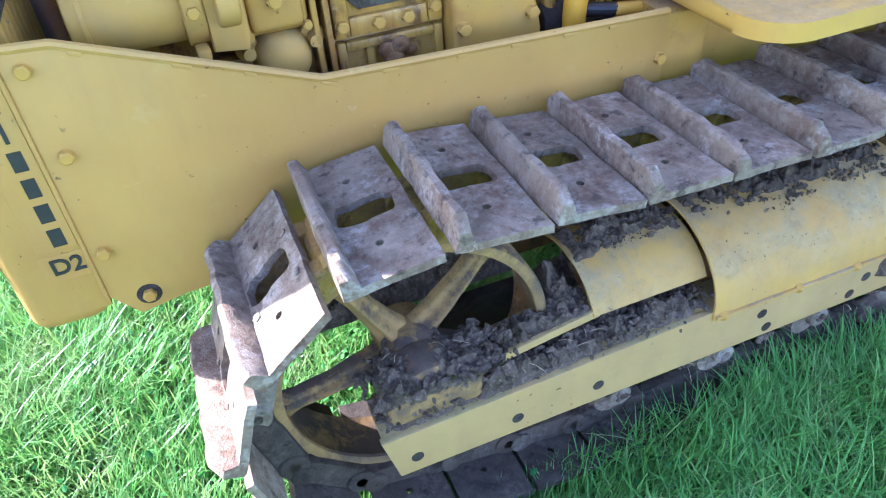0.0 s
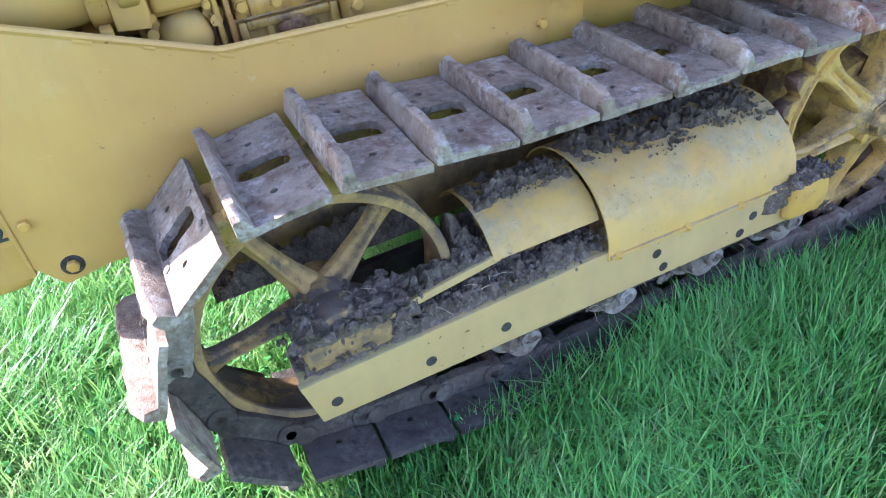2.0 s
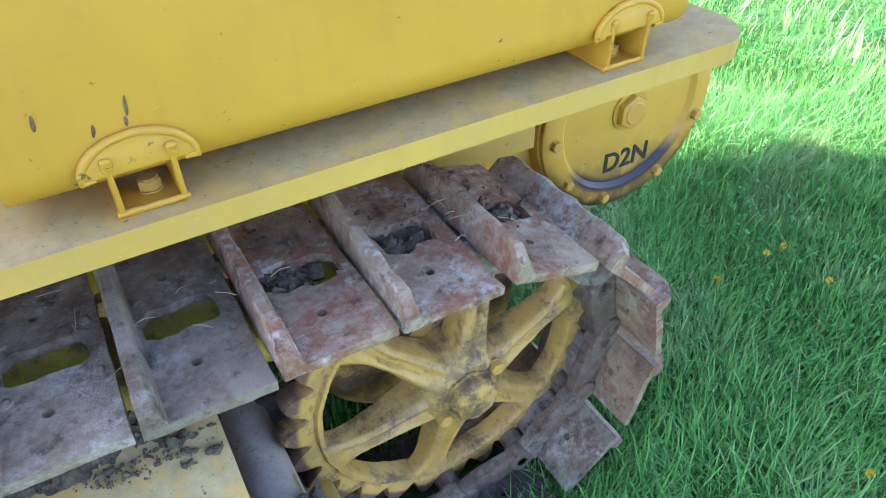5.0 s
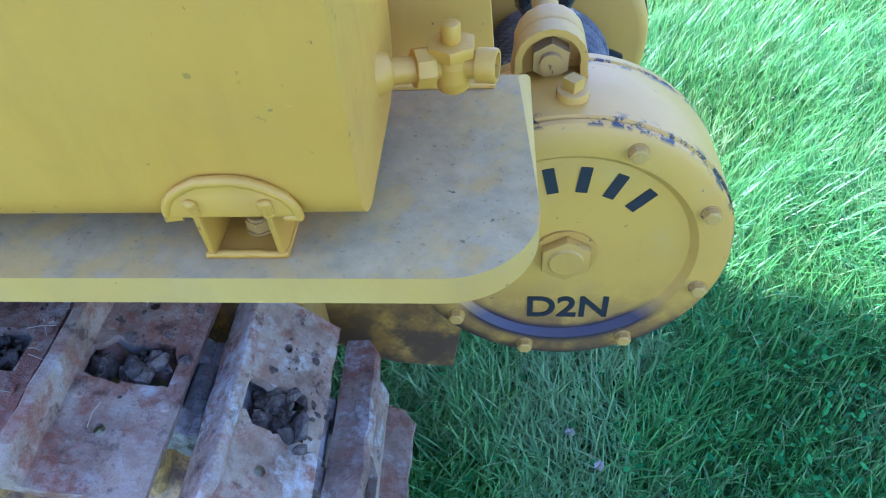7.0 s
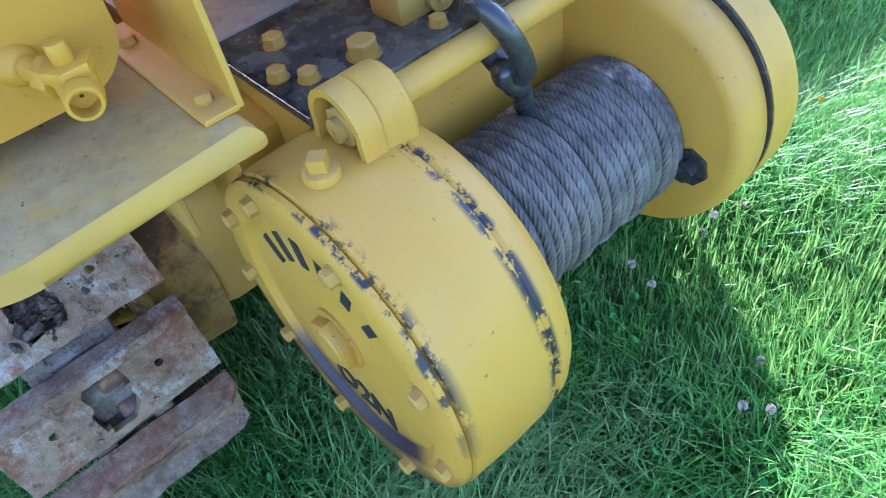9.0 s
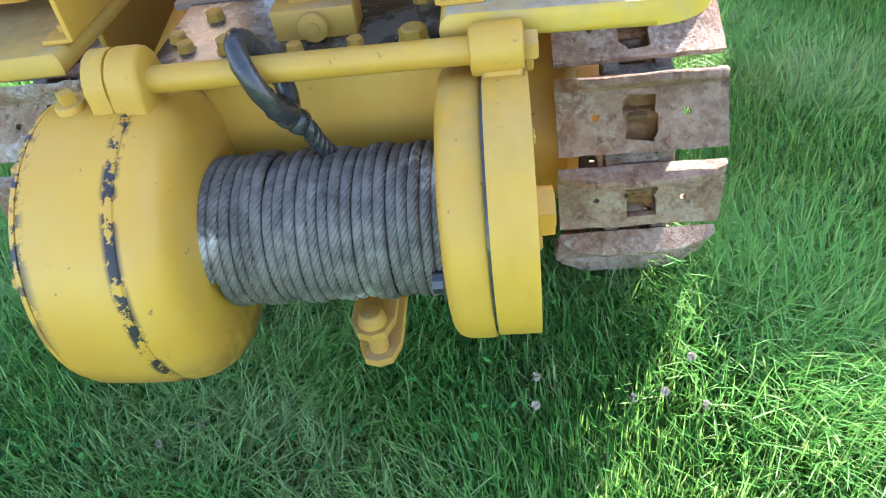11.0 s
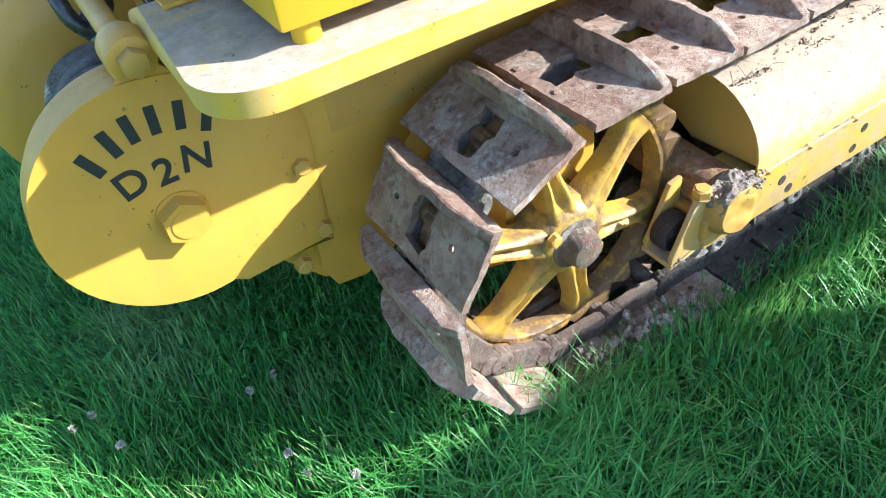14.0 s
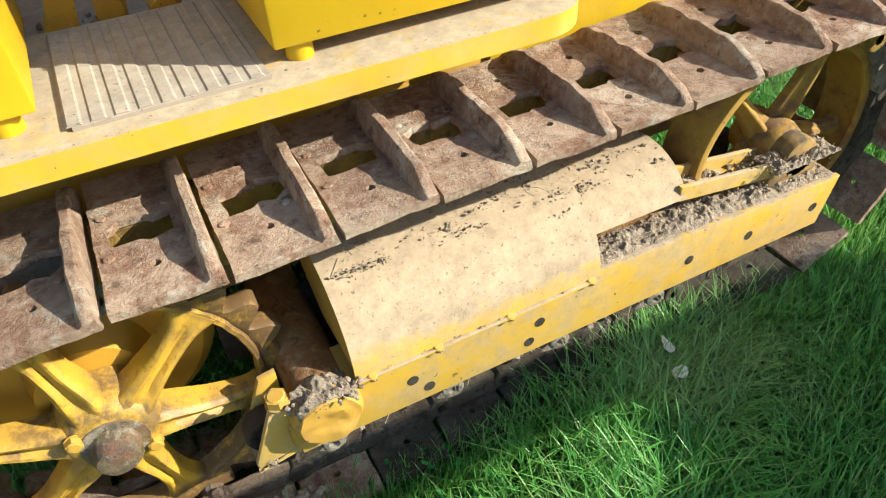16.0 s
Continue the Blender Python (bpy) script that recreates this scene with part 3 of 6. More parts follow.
def shoe_mesh(name, material, seed, ragged=0.004, ends=(7, 0.75)):
    """A grouser plate: a slotted plate with rivets, and a bar along its leading edge."""
    bm = bmesh.new()
    xs = [-0.067, -0.048, -0.038, -0.006, 0.0, 0.006, 0.030, 0.040, 0.058, 0.071]
    ys = [-HALF, -0.10, -0.087, -0.081, -0.075, -0.026, -0.015, 0.015, 0.026, 0.075, 0.081, 0.087, 0.10, HALF]
    cells(bm, xs, ys, -0.013, 0.0, lambda i, j: (1 <= i <= 6 and 5 <= j <= 7) or (i in (3, 4) and j in (2, 3, 9, 10)))
    for v in bm.verts:
        d = Vector((v.co.x, abs(v.co.y) - 0.081))
        if 0 < d.length < 0.0095:                         # round bolt holes
            d = d.normalized() * 0.0068
            v.co.x, v.co.y = d.x, math.copysign(0.081 + d.y, v.co.y)
        elif min(abs(v.co.x + 0.048), abs(v.co.x - 0.040)) < 1e-4 and abs(abs(v.co.y) - 0.026) < 1e-4:
            v.co.x -= math.copysign(0.005, v.co.x + 0.004)   # the slot's rounded corners
            v.co.y -= math.copysign(0.005, v.co.y)
        elif -0.05 < v.co.x < 0.042 and abs(v.co.y) < 0.03:
            v.co.y += ragged * math.sin(v.co.x * 190 + seed * 5) + max(0.0, ragged - 0.004) * math.copysign(1, v.co.y)
            v.co.x += ragged * math.sin(v.co.y * 170 + seed * 3)
    # bar, lower at its worn outer ends
    K = 14
    prof = []
    for k in range(K + 1):
        v = -HALF + 2 * HALF * k / K
        h = 0.036 * (1 - abs(v / HALF) ** ends[0] * ends[1])
        h += 0.002 * math.sin(k * 2.1 + seed)
        prof.append([bm.verts.new(p) for p in ((0.046, v, -0.001), (0.0535, v, h * 0.90), (0.0565, v, h), (0.0675, v, h), (0.0705, v, h * 0.92), (0.0735, v, -0.012))])
    for a, b in zip(prof, prof[1:]):
        for q in range(6):
            bm.faces.new((a[q], a[(q + 1) % 6], b[(q + 1) % 6], b[q]))
    bm.faces.new(prof[0])
    bm.faces.new(prof[-1][::-1])
    for x in (-0.052, 0.036):
        for y in (-0.046, 0.046):
            bmesh.ops.create_icosphere(bm, subdivisions=1, radius=0.0085, matrix=Matrix.Translation((x, y, 0.0)) @ Matrix.Diagonal((1, 1, 0.6, 1)))
    bmesh.ops.subdivide_edges(bm, edges=[e for e in bm.edges if e.calc_length() > 0.045], cuts=1, use_grid_fill=True)
    roughen(bm, 0.0016 + 0.12 * ragged, 24, seed)
    roughen(bm, 0.0007 + 0.08 * ragged, 90, seed)
    me = bpy.data.meshes.new(name)
    bmesh.ops.recalc_face_normals(bm, faces=bm.faces)
    bm.to_mesh(me)
    bm.free()
    me.materials.append(material)
    me.shade_smooth()
    me.set_sharp_from_angle(angle=radians(38))
    return me



def link_mesh():
    bm = bmesh.new()
    for v in (-0.047, 0.047):
        prism(bm, [(-0.085, -0.058), (-0.03, -0.066), (0.05, -0.066), (0.075, -0.052), (0.075, -0.022), (0.055, -0.0135), (-0.06, -0.0135), (-0.085, -0.028)], "y", v - 0.011, v + 0.011, 0.004)
        cyl(bm, (0.06, v - 0.016, -0.040), (0.06, v + 0.016, -0.040), 0.027, seg=14, bevel=0.004)
        cyl(bm, (-0.06, v - 0.014, -0.034), (-0.06, v + 0.018, -0.034), 0.023, seg=12, bevel=0.004)
    cyl(bm, (-0.076, -0.04, -0.04), (-0.076, 0.04, -0.04), 0.019, seg=12)
    cyl(bm, (0.06, -0.063, -0.040), (0.06, 0.063, -0.040), 0.011, seg=10)
    me = bpy.data.meshes.new("track_link")
    bmesh.ops.recalc_face_normals(bm, faces=bm.faces)
    bm.to_mesh(me)
    bm.free()
    me.materials.append(M_link)
    return me


LINKS = link_mesh()
LINKS_GREY = LINKS.copy()
LINKS_GREY.materials[0] = M_link_grey
LINKS_MUD = LINKS.copy()
LINKS_MUD.materials[0] = M_mud_shade
LINKS_BROWN = LINKS.copy()
LINKS_BROWN.materials[0] = M_link_brown
bm = bmesh.new()
box(bm, -0.050, 0.044, -0.034, 0.034, -0.050, -0.030, 0.006)
cyl(bm, (0.0, -0.036, -0.04), (0.0, 0.036, -0.04), 0.020, seg=14)
roughen(bm, 0.003, 40, 3)
BUSHING = bpy.data.meshes.new("track_bushing")
bmesh.ops.recalc_face_normals(bm, faces=bm.faces)
bm.to_mesh(BUSHING)
bm.free()
BUSHING.materials.append(M_tube)
BUSHING_GREY = BUSHING.copy()
BUSHING_GREY.materials[0] = M_link_grey
SHOES = {-1: [shoe_mesh("track_shoe", M_shoe, k * 3.7, 0.0022, (26, 0.42)) for k in range(6)], 1: [shoe_mesh("track_shoe", M_shoe_brown, k * 2.9 + 20, 0.0055, (4.5, 0.92)) for k in range(6)]}


GROUNDED = [shoe_mesh("track_shoe", M_mud_shade, k * 3.1 + 80, 0.006) for k in range(3)]
RUSTED = [shoe_mesh("track_shoe", M_shoe_rust, k * 4.3 + 50, 0.007, (20, 0.5)) for k in range(4)]
SLOTS = []


def top_s(x):
    """Distance along the line to the top run at x."""
    best = min(range(2000), key=lambda k: (abs(on_line(LOOP * k / 2000).x - x) if on_line(LOOP * k / 2000).z > 0.52 else 9))
    return LOOP * best / 2000


def track(side, bar_x):
    bm = bmesh.new()
    y = side * YC
    # roller guard rail under the chain, the hub of the part
    box(bm, -1.05, -0.32, y - 0.03, y + 0.03, 0.10, 0.19, 0.01)
    root = part("track", bm, M_dark, tractor, "weathered steel crawler track of slotted grouser shoes")
    s0 = top_s(bar_x + 0.061)
    rnd = random.Random(3 + side)
    for k in range(COUNT):
        m = seat(s0 + k * STEP)
        m = Matrix.Translation((0, y, 0)) @ m @ Matrix.Rotation(math.pi, 4, "Z") @ pose(0, 0, rnd.uniform(-0.002, 0.002), rnd.uniform(-1, 1), rnd.uniform(-1.5, 1.5), rnd.uniform(-0.8, 0.8))
        p = m.translation
        rusted = side < 0 and p.x > -0.36 and p.z > 0.2
        # lifted front-left shoes also take the dark mesh, for their shaded inner faces
        o = new("track_shoe", RUSTED[k % 4] if rusted else GROUNDED[k % 3] if (p.z < 0.08 and (side < 0 or p.x < -0.45)) or (side < 0 and p.x < -1.25 and p.z < 0.25) else SHOES[side][(k * 5 + k // 6) % 6])
        if rusted and p.z > 0.5:
            SLOTS.append(p.copy())
        o.parent, o.matrix_basis = root, m
        muddy = p.z < 0.16 or (p.x < -1.25 and p.z < 0.42)
        l = new("track_link", LINKS_BROWN if p.x > -0.3 and p.z < 0.45 else LINKS_MUD if muddy else LINKS if p.z > 0.55 and p.x < -0.15 else LINKS_GREY)
        l.parent, l.matrix_basis = root, m
        if p.x > 0.1:
            g = new("track_bushing", BUSHING if side > 0 else BUSHING_GREY)
            g.parent, g.matrix_basis = root, m
    return root


TRACK_L = track(-1, -1.178)
TRACK_R = track(1, -0.077)


def wheel_spokes(bm, c, n, r0, r1, w0, w1, y0, y1, phase=0.0, rib=0.0):
    """n cast spokes between the radii r0 and r1: a flat web with a rounded ridge, flared at both ends."""
    o = Vector((c[0], 0, c[1]))
    e = 1 if y1 > y0 else -1
    for k in range(n):
        a = phase + 2 * math.pi * k / n
        u, t = Vector((math.cos(a), 0, math.sin(a))), Vector((-math.sin(a), 0, math.cos(a)))
        ring = []
        for i in range(15):
            f = i / 14
            wf = 0.82 + 0.45 * (1 - f) ** 3 + 1.1 * f ** 9
            rf = 1.0 - 0.75 * f ** 2.2
            r, w = r0 + (r1 - r0) * f, (w0 + (w1 - w0) * f) * wf
            h = rib * rf
            prof = [(-w, y0), (w, y0)] + [(w * q, y1 + e * (h * math.exp(-(q * 2.7) ** 4) - 0.006 * abs(q) ** 6)) for q in (1, 0.9, 0.72, 0.56, 0.46, 0.36, 0.22, 0, -0.22, -0.36, -0.46, -0.56, -0.72, -0.9, -1)]
            ring.append([bm.verts.new(o + u * r + t * s + Vector((0, y, 0))) for s, y in prof])
        m = len(ring[0])
        for p, q in zip(ring, ring[1:]):
            for i in range(m):
                bm.faces.new((p[i], p[(i + 1) % m], q[(i + 1) % m], q[i]))
        bm.faces.new(ring[0])
        bm.faces.new(ring[-1][::-1])


def cast_spokes(bm, c, n, r0, r1, face, back, phase, out):
    """n cast spokes that rise from the rim to the hub: two rounded ridges with a groove between, flared at both ends."""
    o = Vector((c[0], 0, c[1]))
    for k in range(n):
        a = phase + 2 * math.pi * k / n
        u, t = Vector((math.cos(a), 0, math.sin(a))), Vector((-math.sin(a), 0, math.cos(a)))
        rows = []
        for i in range(17):
            f = i / 16
            w = 0.0195 + 0.020 * (1 - f) ** 3 + 0.026 * f ** 8
            top = face[0] + (face[1] - face[0]) * f ** 0.85
            g = 0.011 * min(1.0, f * 3.2) * min(1.0, (1 - f) * 5)
            low = 0.016 * (1 - 0.55 * f)
            prof = [(-w, back), (w, back), (w, top - low), (w * 0.86, top - low * 0.45), (w * 0.62, top), (w * 0.40, top - 0.001), (w * 0.16, top - g), (-w * 0.16, top - g), (-w * 0.40, top - 0.001), (-w * 0.62, top), (-w * 0.86, top - low * 0.45), (-w, top - low)]
            r = r0 + (r1 - r0) * f
            rows.append([bm.verts.new(o + u * r + t * q + Vector((0, out * y, 0))) for q, y in prof])
        m = len(rows[0])
        for p, q in zip(rows, rows[1:]):
            for i in range(m):
                bm.faces.new((p[i], p[(i + 1) % m], q[(i + 1) % m], q[i]))
        bm.faces.new(rows[0])
        bm.faces.new(rows[-1][::-1])


TOOTH = (0.262, 0.270, 0.287, 0.298, 0.302, 0.298, 0.287, 0.270)


def sprocket(side):
    """Toothed ring with an inner lip, six dished spokes, a hub with its nut and lock bolts."""
    T, ys, half = 27, 0.540 if side < 0 else 0.552, 0.019
    SPR = (0.0, 0.328) if side < 0 else (-0.005, 0.318)
    bm = bmesh.new()
    M = T * 8
    turn = radians(9.4 if side < 0 else 12.0)
    loops = []
    for y, grow, tip in ((ys - half, 0.0, 0.004), (ys - half + 0.005, 0.0, 0.0), (ys + half - 0.005, 0.0, 0.0), (ys + half, 0.0, 0.004)):
        row = []
        for k in range(M):
            a = turn + 2 * math.pi * k / M
            r = TOOTH[k % 8] - tip
            row.append(bm.verts.new((SPR[0] + r * math.cos(a), side * y, SPR[1] + r * math.sin(a))))
        loops.append(row)
    for y, r in ((ys + half, 0.256), (ys + half - 0.004, 0.249), (ys + half + 0.003, 0.246), (ys + half + 0.003, 0.239), (ys + half - 0.004, 0.235), (ys - half, 0.235)):
        loops.append([bm.verts.new((SPR[0] + r * math.cos(turn + 2 * math.pi * k / M), side * y, SPR[1] + r * math.sin(turn + 2 * math.pi * k / M))) for k in range(M)])
    for p, q in zip(loops, loops[1:] + loops[:1]):
        for k in range(M):
            l = (k + 1) % M
            bm.faces.new((p[k], p[l], q[l], q[k]))
    roughen(bm, 0.0020, 40, 5 + side)
    roughen(bm, 0.0010, 110, 9)
    o = part("sprocket", bm, M_wheel[side], tractor, "worn yellow toothed drive sprocket with six spokes", 40)
    bm = bmesh.new()
    cast_spokes(bm, SPR, 6, 0.035, 0.242, (0.604, ys + half + 0.004), ys - 0.012, radians(16.5), side)
    roughen(bm, 0.0018, 25, 3)
    part("spokes", bm, M_wheel[side], o, "", 50)
    bm = bmesh.new()
    lathe(bm, [(side * (ys - 0.03), 0.085), (side * 0.575, 0.082), (side * 0.594, 0.070), (side * 0.604, 0.058), (side * 0.606, 0.03)], 0, SPR, 36)
    roughen(bm, 0.002, 30, 7)
    part("hub", bm, M_wheel[side], o, "", 40)
    bm = bmesh.new()
    end = 0.632 if side < 0 else 0.645
    k = 1.0 if side < 0 else 0.84
    lathe(bm, [(side * 0.600, 0.052), (side * 0.607, 0.051), (side * 0.608, 0.044 * k), (side * (end - 0.012), 0.042 * k), (side * (end - 0.004), 0.037 * k), (side * end, 0.024 * k)], 0, SPR, 8 if side < 0 else 20)
    roughen(bm, 0.0022, 40, 2)
    cap = part("hub_cap", bm, M_wheel[side] if side < 0 else M_chain, o, "" if side < 0 else "greasy dark hub cap", 30)
    for k in range(2):
        a = radians(35 + 180 * k)
        bolt(cap, (SPR[0] + 0.060 * math.cos(a), side * 0.600, SPR[1] + 0.060 * math.sin(a)), (0, side, 0), 1.05)
    # final drive case behind the wheel
    bm = bmesh.new()
    lathe(bm, [(0, 0.21), (side * 0.10, 0.205), (side * 0.125, 0.18), (side * 0.13, 0.10), (side * 0.19, 0.085)], side * 0.33, (0.0, 0.36), 40)
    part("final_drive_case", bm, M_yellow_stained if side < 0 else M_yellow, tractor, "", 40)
    return o


def idler(side):
    coat = M_yellow_grime_shade if side < 0 else M_idler
    y = side * (YC - 0.005)
    bm = bmesh.new()
    lathe(bm, [(side * v, r) for v, r in ((-0.050, 0.226), (-0.050, 0.240), (0.044, 0.241), (0.050, 0.238), (0.052, 0.230), (0.049, 0.221), (0.043, 0.220), (0.036, 0.2255), (-0.044, 0.2265), (-0.050, 0.226))], y, IDL, 72, cap=False)
    o = part("idler_wheel", bm, coat, tractor, "worn yellow front idler wheel with five spokes", 40)
    bm = bmesh.new()
    wheel_spokes(bm, IDL, 5, 0.03, 0.228, 0.025, 0.0145, y - side * 0.012, y + side * 0.012, radians(47), 0.018)
    roughen(bm, 0.0012, 25, 4)
    part("spokes", bm, coat, o, "", 80)
    bm = bmesh.new()
    lathe(bm, [(-side * 0.05, 0.05), (side * 0.03, 0.056), (side * 0.052, 0.050), (side * 0.066, 0.034)], y, IDL, 28)
    part("hub", bm, coat, o, "", 40)
    return o


def bent_strip(bm, pts, axis, a, b, th):
    """A sheet bent along 2D points, pushed along an axis, with thickness th."""
    n = len(pts)
    off = []
    for i in range(n):
        p, q = Vector(pts[max(i - 1, 0)]), Vector(pts[min(i + 1, n - 1)])
        d = (q - p).normalized()
        off.append((pts[i][0] + d.y * th, pts[i][1] - d.x * th))
    prism(bm, list(pts) + off[::-1], axis, a, b)


def track_frame(side):
    s = side
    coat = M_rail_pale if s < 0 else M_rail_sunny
    bm = bmesh.new()
    # outer rail: a channel, a little lower towards the rear
    low = 0.226 if s < 0 else 0.205
    prism(bm, [(-1.475, 0.330), (-1.452, low + 0.004), (-0.262, low), (-0.252, 0.275), (-0.30, 0.332), (-0.85, 0.347)], "y", s * 0.672, s * 0.686, 0.002)
    bent = [(-1.470, 0.330), (-0.85, 0.346), (-0.30, 0.331)]
    for p, q in zip(bent, bent[1:]):
        prism(bm, [(p[0], p[1]), (q[0], q[1]), (q[0], q[1] - 0.012), (p[0], p[1] - 0.012)], "y", s * 0.60, s * 0.674)
    rail = part("track_frame_rail", bm, coat, tractor, "dusty yellow steel track frame rail with bolt holes", 30)
    # raised dark discs painted for the shade inside the bolt holes
    for x, z in ((-1.42, 0.267), (-1.237, 0.266), (-1.079, 0.270), (-0.727, 0.279), (-0.706, 0.236), (-0.50, 0.236), (-0.47, 0.27)):
        z += 0.013 if s < 0 and x > -0.8 else 0.0
        bm = bmesh.new()
        cyl(bm, (x, s * 0.684, z), (x, s * 0.6868, z), 0.011, seg=16)
        part("bolt_hole", bm, M_dark, rail)
    # inner rail and the lower body
    bm = bmesh.new()
    box(bm, -1.40, -0.20, s * 0.43, s * 0.455, 0.23, 0.34, 0.004)
    box(bm, -1.05, -0.30, s * 0.455, s * 0.60, 0.20, 0.235, 0.004)
    part("inner_rail", bm, M_dark, tractor)
    # spring covers: half-round sheets
    def arc(a, b, z0, lo, hi, flat=0.0):
        pts = [(s * (0.53 + a * math.cos(t)), z0 + b * math.sin(t)) for t in [radians(lo + (hi - lo) * k / 14) for k in range(15)]]
        return pts
    bm = bmesh.new()
    pts = [(s * 0.690, 0.330)] + arc(0.16, 0.145, 0.345, 8, 150)
    bent_strip(bm, pts, "x", -0.850, -0.372, -0.004 * s)
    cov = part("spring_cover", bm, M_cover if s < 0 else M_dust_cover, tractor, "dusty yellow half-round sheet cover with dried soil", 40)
    bm = bmesh.new()
    prism(bm, [(-0.848, 0.3345), (-0.374, 0.3285), (-0.374, 0.3345), (-0.848, 0.3405)], "y", s * 0.688, s * 0.6965, 0.0015)
    prism(bm, [(-0.848, 0.3345), (-0.374, 0.3285), (-0.374, 0.322), (-0.848, 0.328)], "y", s * 0.6865, s * 0.6905, 0.0012)
    fl = part("cover_flange", bm, M_cover if s < 0 else M_dust_cover, cov, "", 30)
    for x in (-0.83, -0.66, -0.52, -0.40):
        bolt(fl, (x, s * 0.689, 0.334 + (x + 0.848) * -0.0126), (0, s * 0.5, 1), 0.75)
    if side > 0:
        bm = bmesh.new()
        prism(bm, [(s * 0.53, 0.34)] + arc(0.157, 0.142, 0.345, 2, 150), "x", -0.378, -0.374)
        part("end_plate", bm, M_yellow_worn, cov)
    bm = bmesh.new()
    pts = arc(0.128, 0.108, 0.362, 22, 150)
    bent_strip(bm, pts, "x", -1.075, -0.846, -0.004 * s)
    part("front_spring_cover", bm, M_cover if s < 0 else M_dust_cover, tractor, "smaller dusty yellow half-round sheet cover", 40)
    # recoil spring housing inside
    bm = bmesh.new()
    cyl(bm, (-1.05, s * 0.55, 0.36), (-0.40, s * 0.55, 0.36), 0.062, seg=24)
    part("recoil_spring_tube", bm, M_tube, tractor, "", 40)
    bm = bmesh.new()
    px = -0.318 if s > 0 else -0.336
    cyl(bm, (px, s * 0.36, 0.312), (px, s * 0.668, 0.302), 0.050 if s > 0 else 0.042, seg=28, bevel=0.004)
    part("pivot_shaft", bm, M_tube if s > 0 else M_tread, tractor, "rusty brown pivot shaft" if s > 0 else "soil-stained yellow pivot shaft", 40)
    # idler fork: a sloped channel from the cover to the hub
    bm = bmesh.new()
    lip = 0.012 if s < 0 else 0.030
    for dy in (0.635, 0.575):
        prism(bm, [(-1.40, 0.345), (-1.06, 0.395), (-1.06, 0.400 + lip), (-1.40, 0.350 + lip)], "y", s * dy, s * (dy + 0.010), 0.002)
    if s < 0:
        prism(bm, [(-1.40, 0.340), (-1.06, 0.390), (-1.06, 0.409), (-1.40, 0.359)], "y", s * 0.583, s * 0.637, 0.002)
    prism(bm, [(-1.40, 0.345), (-1.06, 0.395), (-1.06, 0.402), (-1.40, 0.352)], "y", s * 0.575, s * 0.64)
    part("idler_fork", bm, coat, tractor)
    # idler bearing block on the rail
    bm = bmesh.new()
    if s < 0:
        box(bm, -1.45, -1.29, s * 0.615, s * 0.672, 0.335, 0.40, 0.012)
    else:
        box(bm, -1.44, -1.30, s * 0.615, s * 0.650, 0.335, 0.378, 0.010)
    cyl(bm, (-1.377, s * 0.60, 0.385), (-1.377, s * (0.665 if s < 0 else 0.650), 0.385), 0.055 if s < 0 else 0.046, seg=24, bevel=0.006)
    blk = part("idler_bearing", bm, M_yellow_grime_shade, tractor, "yellow idler bearing block caked in soil", 35)
    for x in (-1.325, -1.30):
        bolt(blk, (x, s * (0.65 if s < 0 else 0.633), 0.40 if s < 0 else 0.377), (0, 0, 1), 1.2 if s < 0 else 0.9)
    # rear bearing boss on the rail
    bm = bmesh.new()
    if s > 0:
        lathe(bm, [(0, 0.060), (s * 0.030, 0.058), (s * 0.042, 0.050), (s * 0.044, 0.030), (s * 0.040, 0.01)], s * 0.672, (-0.315, 0.292), 28)
    else:
        box(bm, -0.388, -0.276, s * 0.672, s * 0.712, 0.238, 0.338, 0.020, 3)
        box(bm, -0.300, -0.255, s * 0.668, s * 0.690, 0.228, 0.300, 0.004)
    cyl(bm, (px, s * 0.40, 0.30), (px, s * 0.68, 0.30), 0.045 if s > 0 else 0.036, seg=20)
    box(bm, -0.37, -0.25, s * 0.60, s * 0.69, 0.232, 0.285, 0.006)
    bmesh.ops.subdivide_edges(bm, edges=[e for e in bm.edges if e.calc_length() > 0.02], cuts=2, use_grid_fill=True)
    roughen(bm, 0.004, 22, s)
    roughen(bm, 0.003, 60, s)
    part("pivot_bearing", bm, M_yellow_worn, tractor, "yellow pivot bearing cap with flaking paint", 32)
    # scraper bracket behind the bearing, with a guide roller
    if s > 0:
        bm = bmesh.new()
        for y0 in (0.60, 0.665):
            prism(bm, [(-0.262, 0.215), (-0.19, 0.195), (-0.185, 0.212), (-0.232, 0.335), (-0.262, 0.34)], "y", s * y0, s * (y0 + 0.012), 0.002)
        prism(bm, [(-0.262, 0.205), (-0.185, 0.190), (-0.185, 0.202), (-0.262, 0.217)], "y", s * 0.60, s * 0.677)
        br = part("scraper_bracket", bm, coat, tractor, "", 30)
        bolt(br, (-0.247, s * 0.671, 0.338), (0, 0, 1), 1.5)
        bm = bmesh.new()
        lathe(bm, [(s * 0.616, 0.02), (s * 0.616, 0.038), (s * 0.620, 0.041), (s * 0.648, 0.041), (s * 0.654, 0.037), (s * 0.650, 0.026), (s * 0.644, 0.022), (s * 0.654, 0.010)], 0, (-0.222, 0.245), 28)
        part("guide_roller", bm, M_dark, br, "", 40)
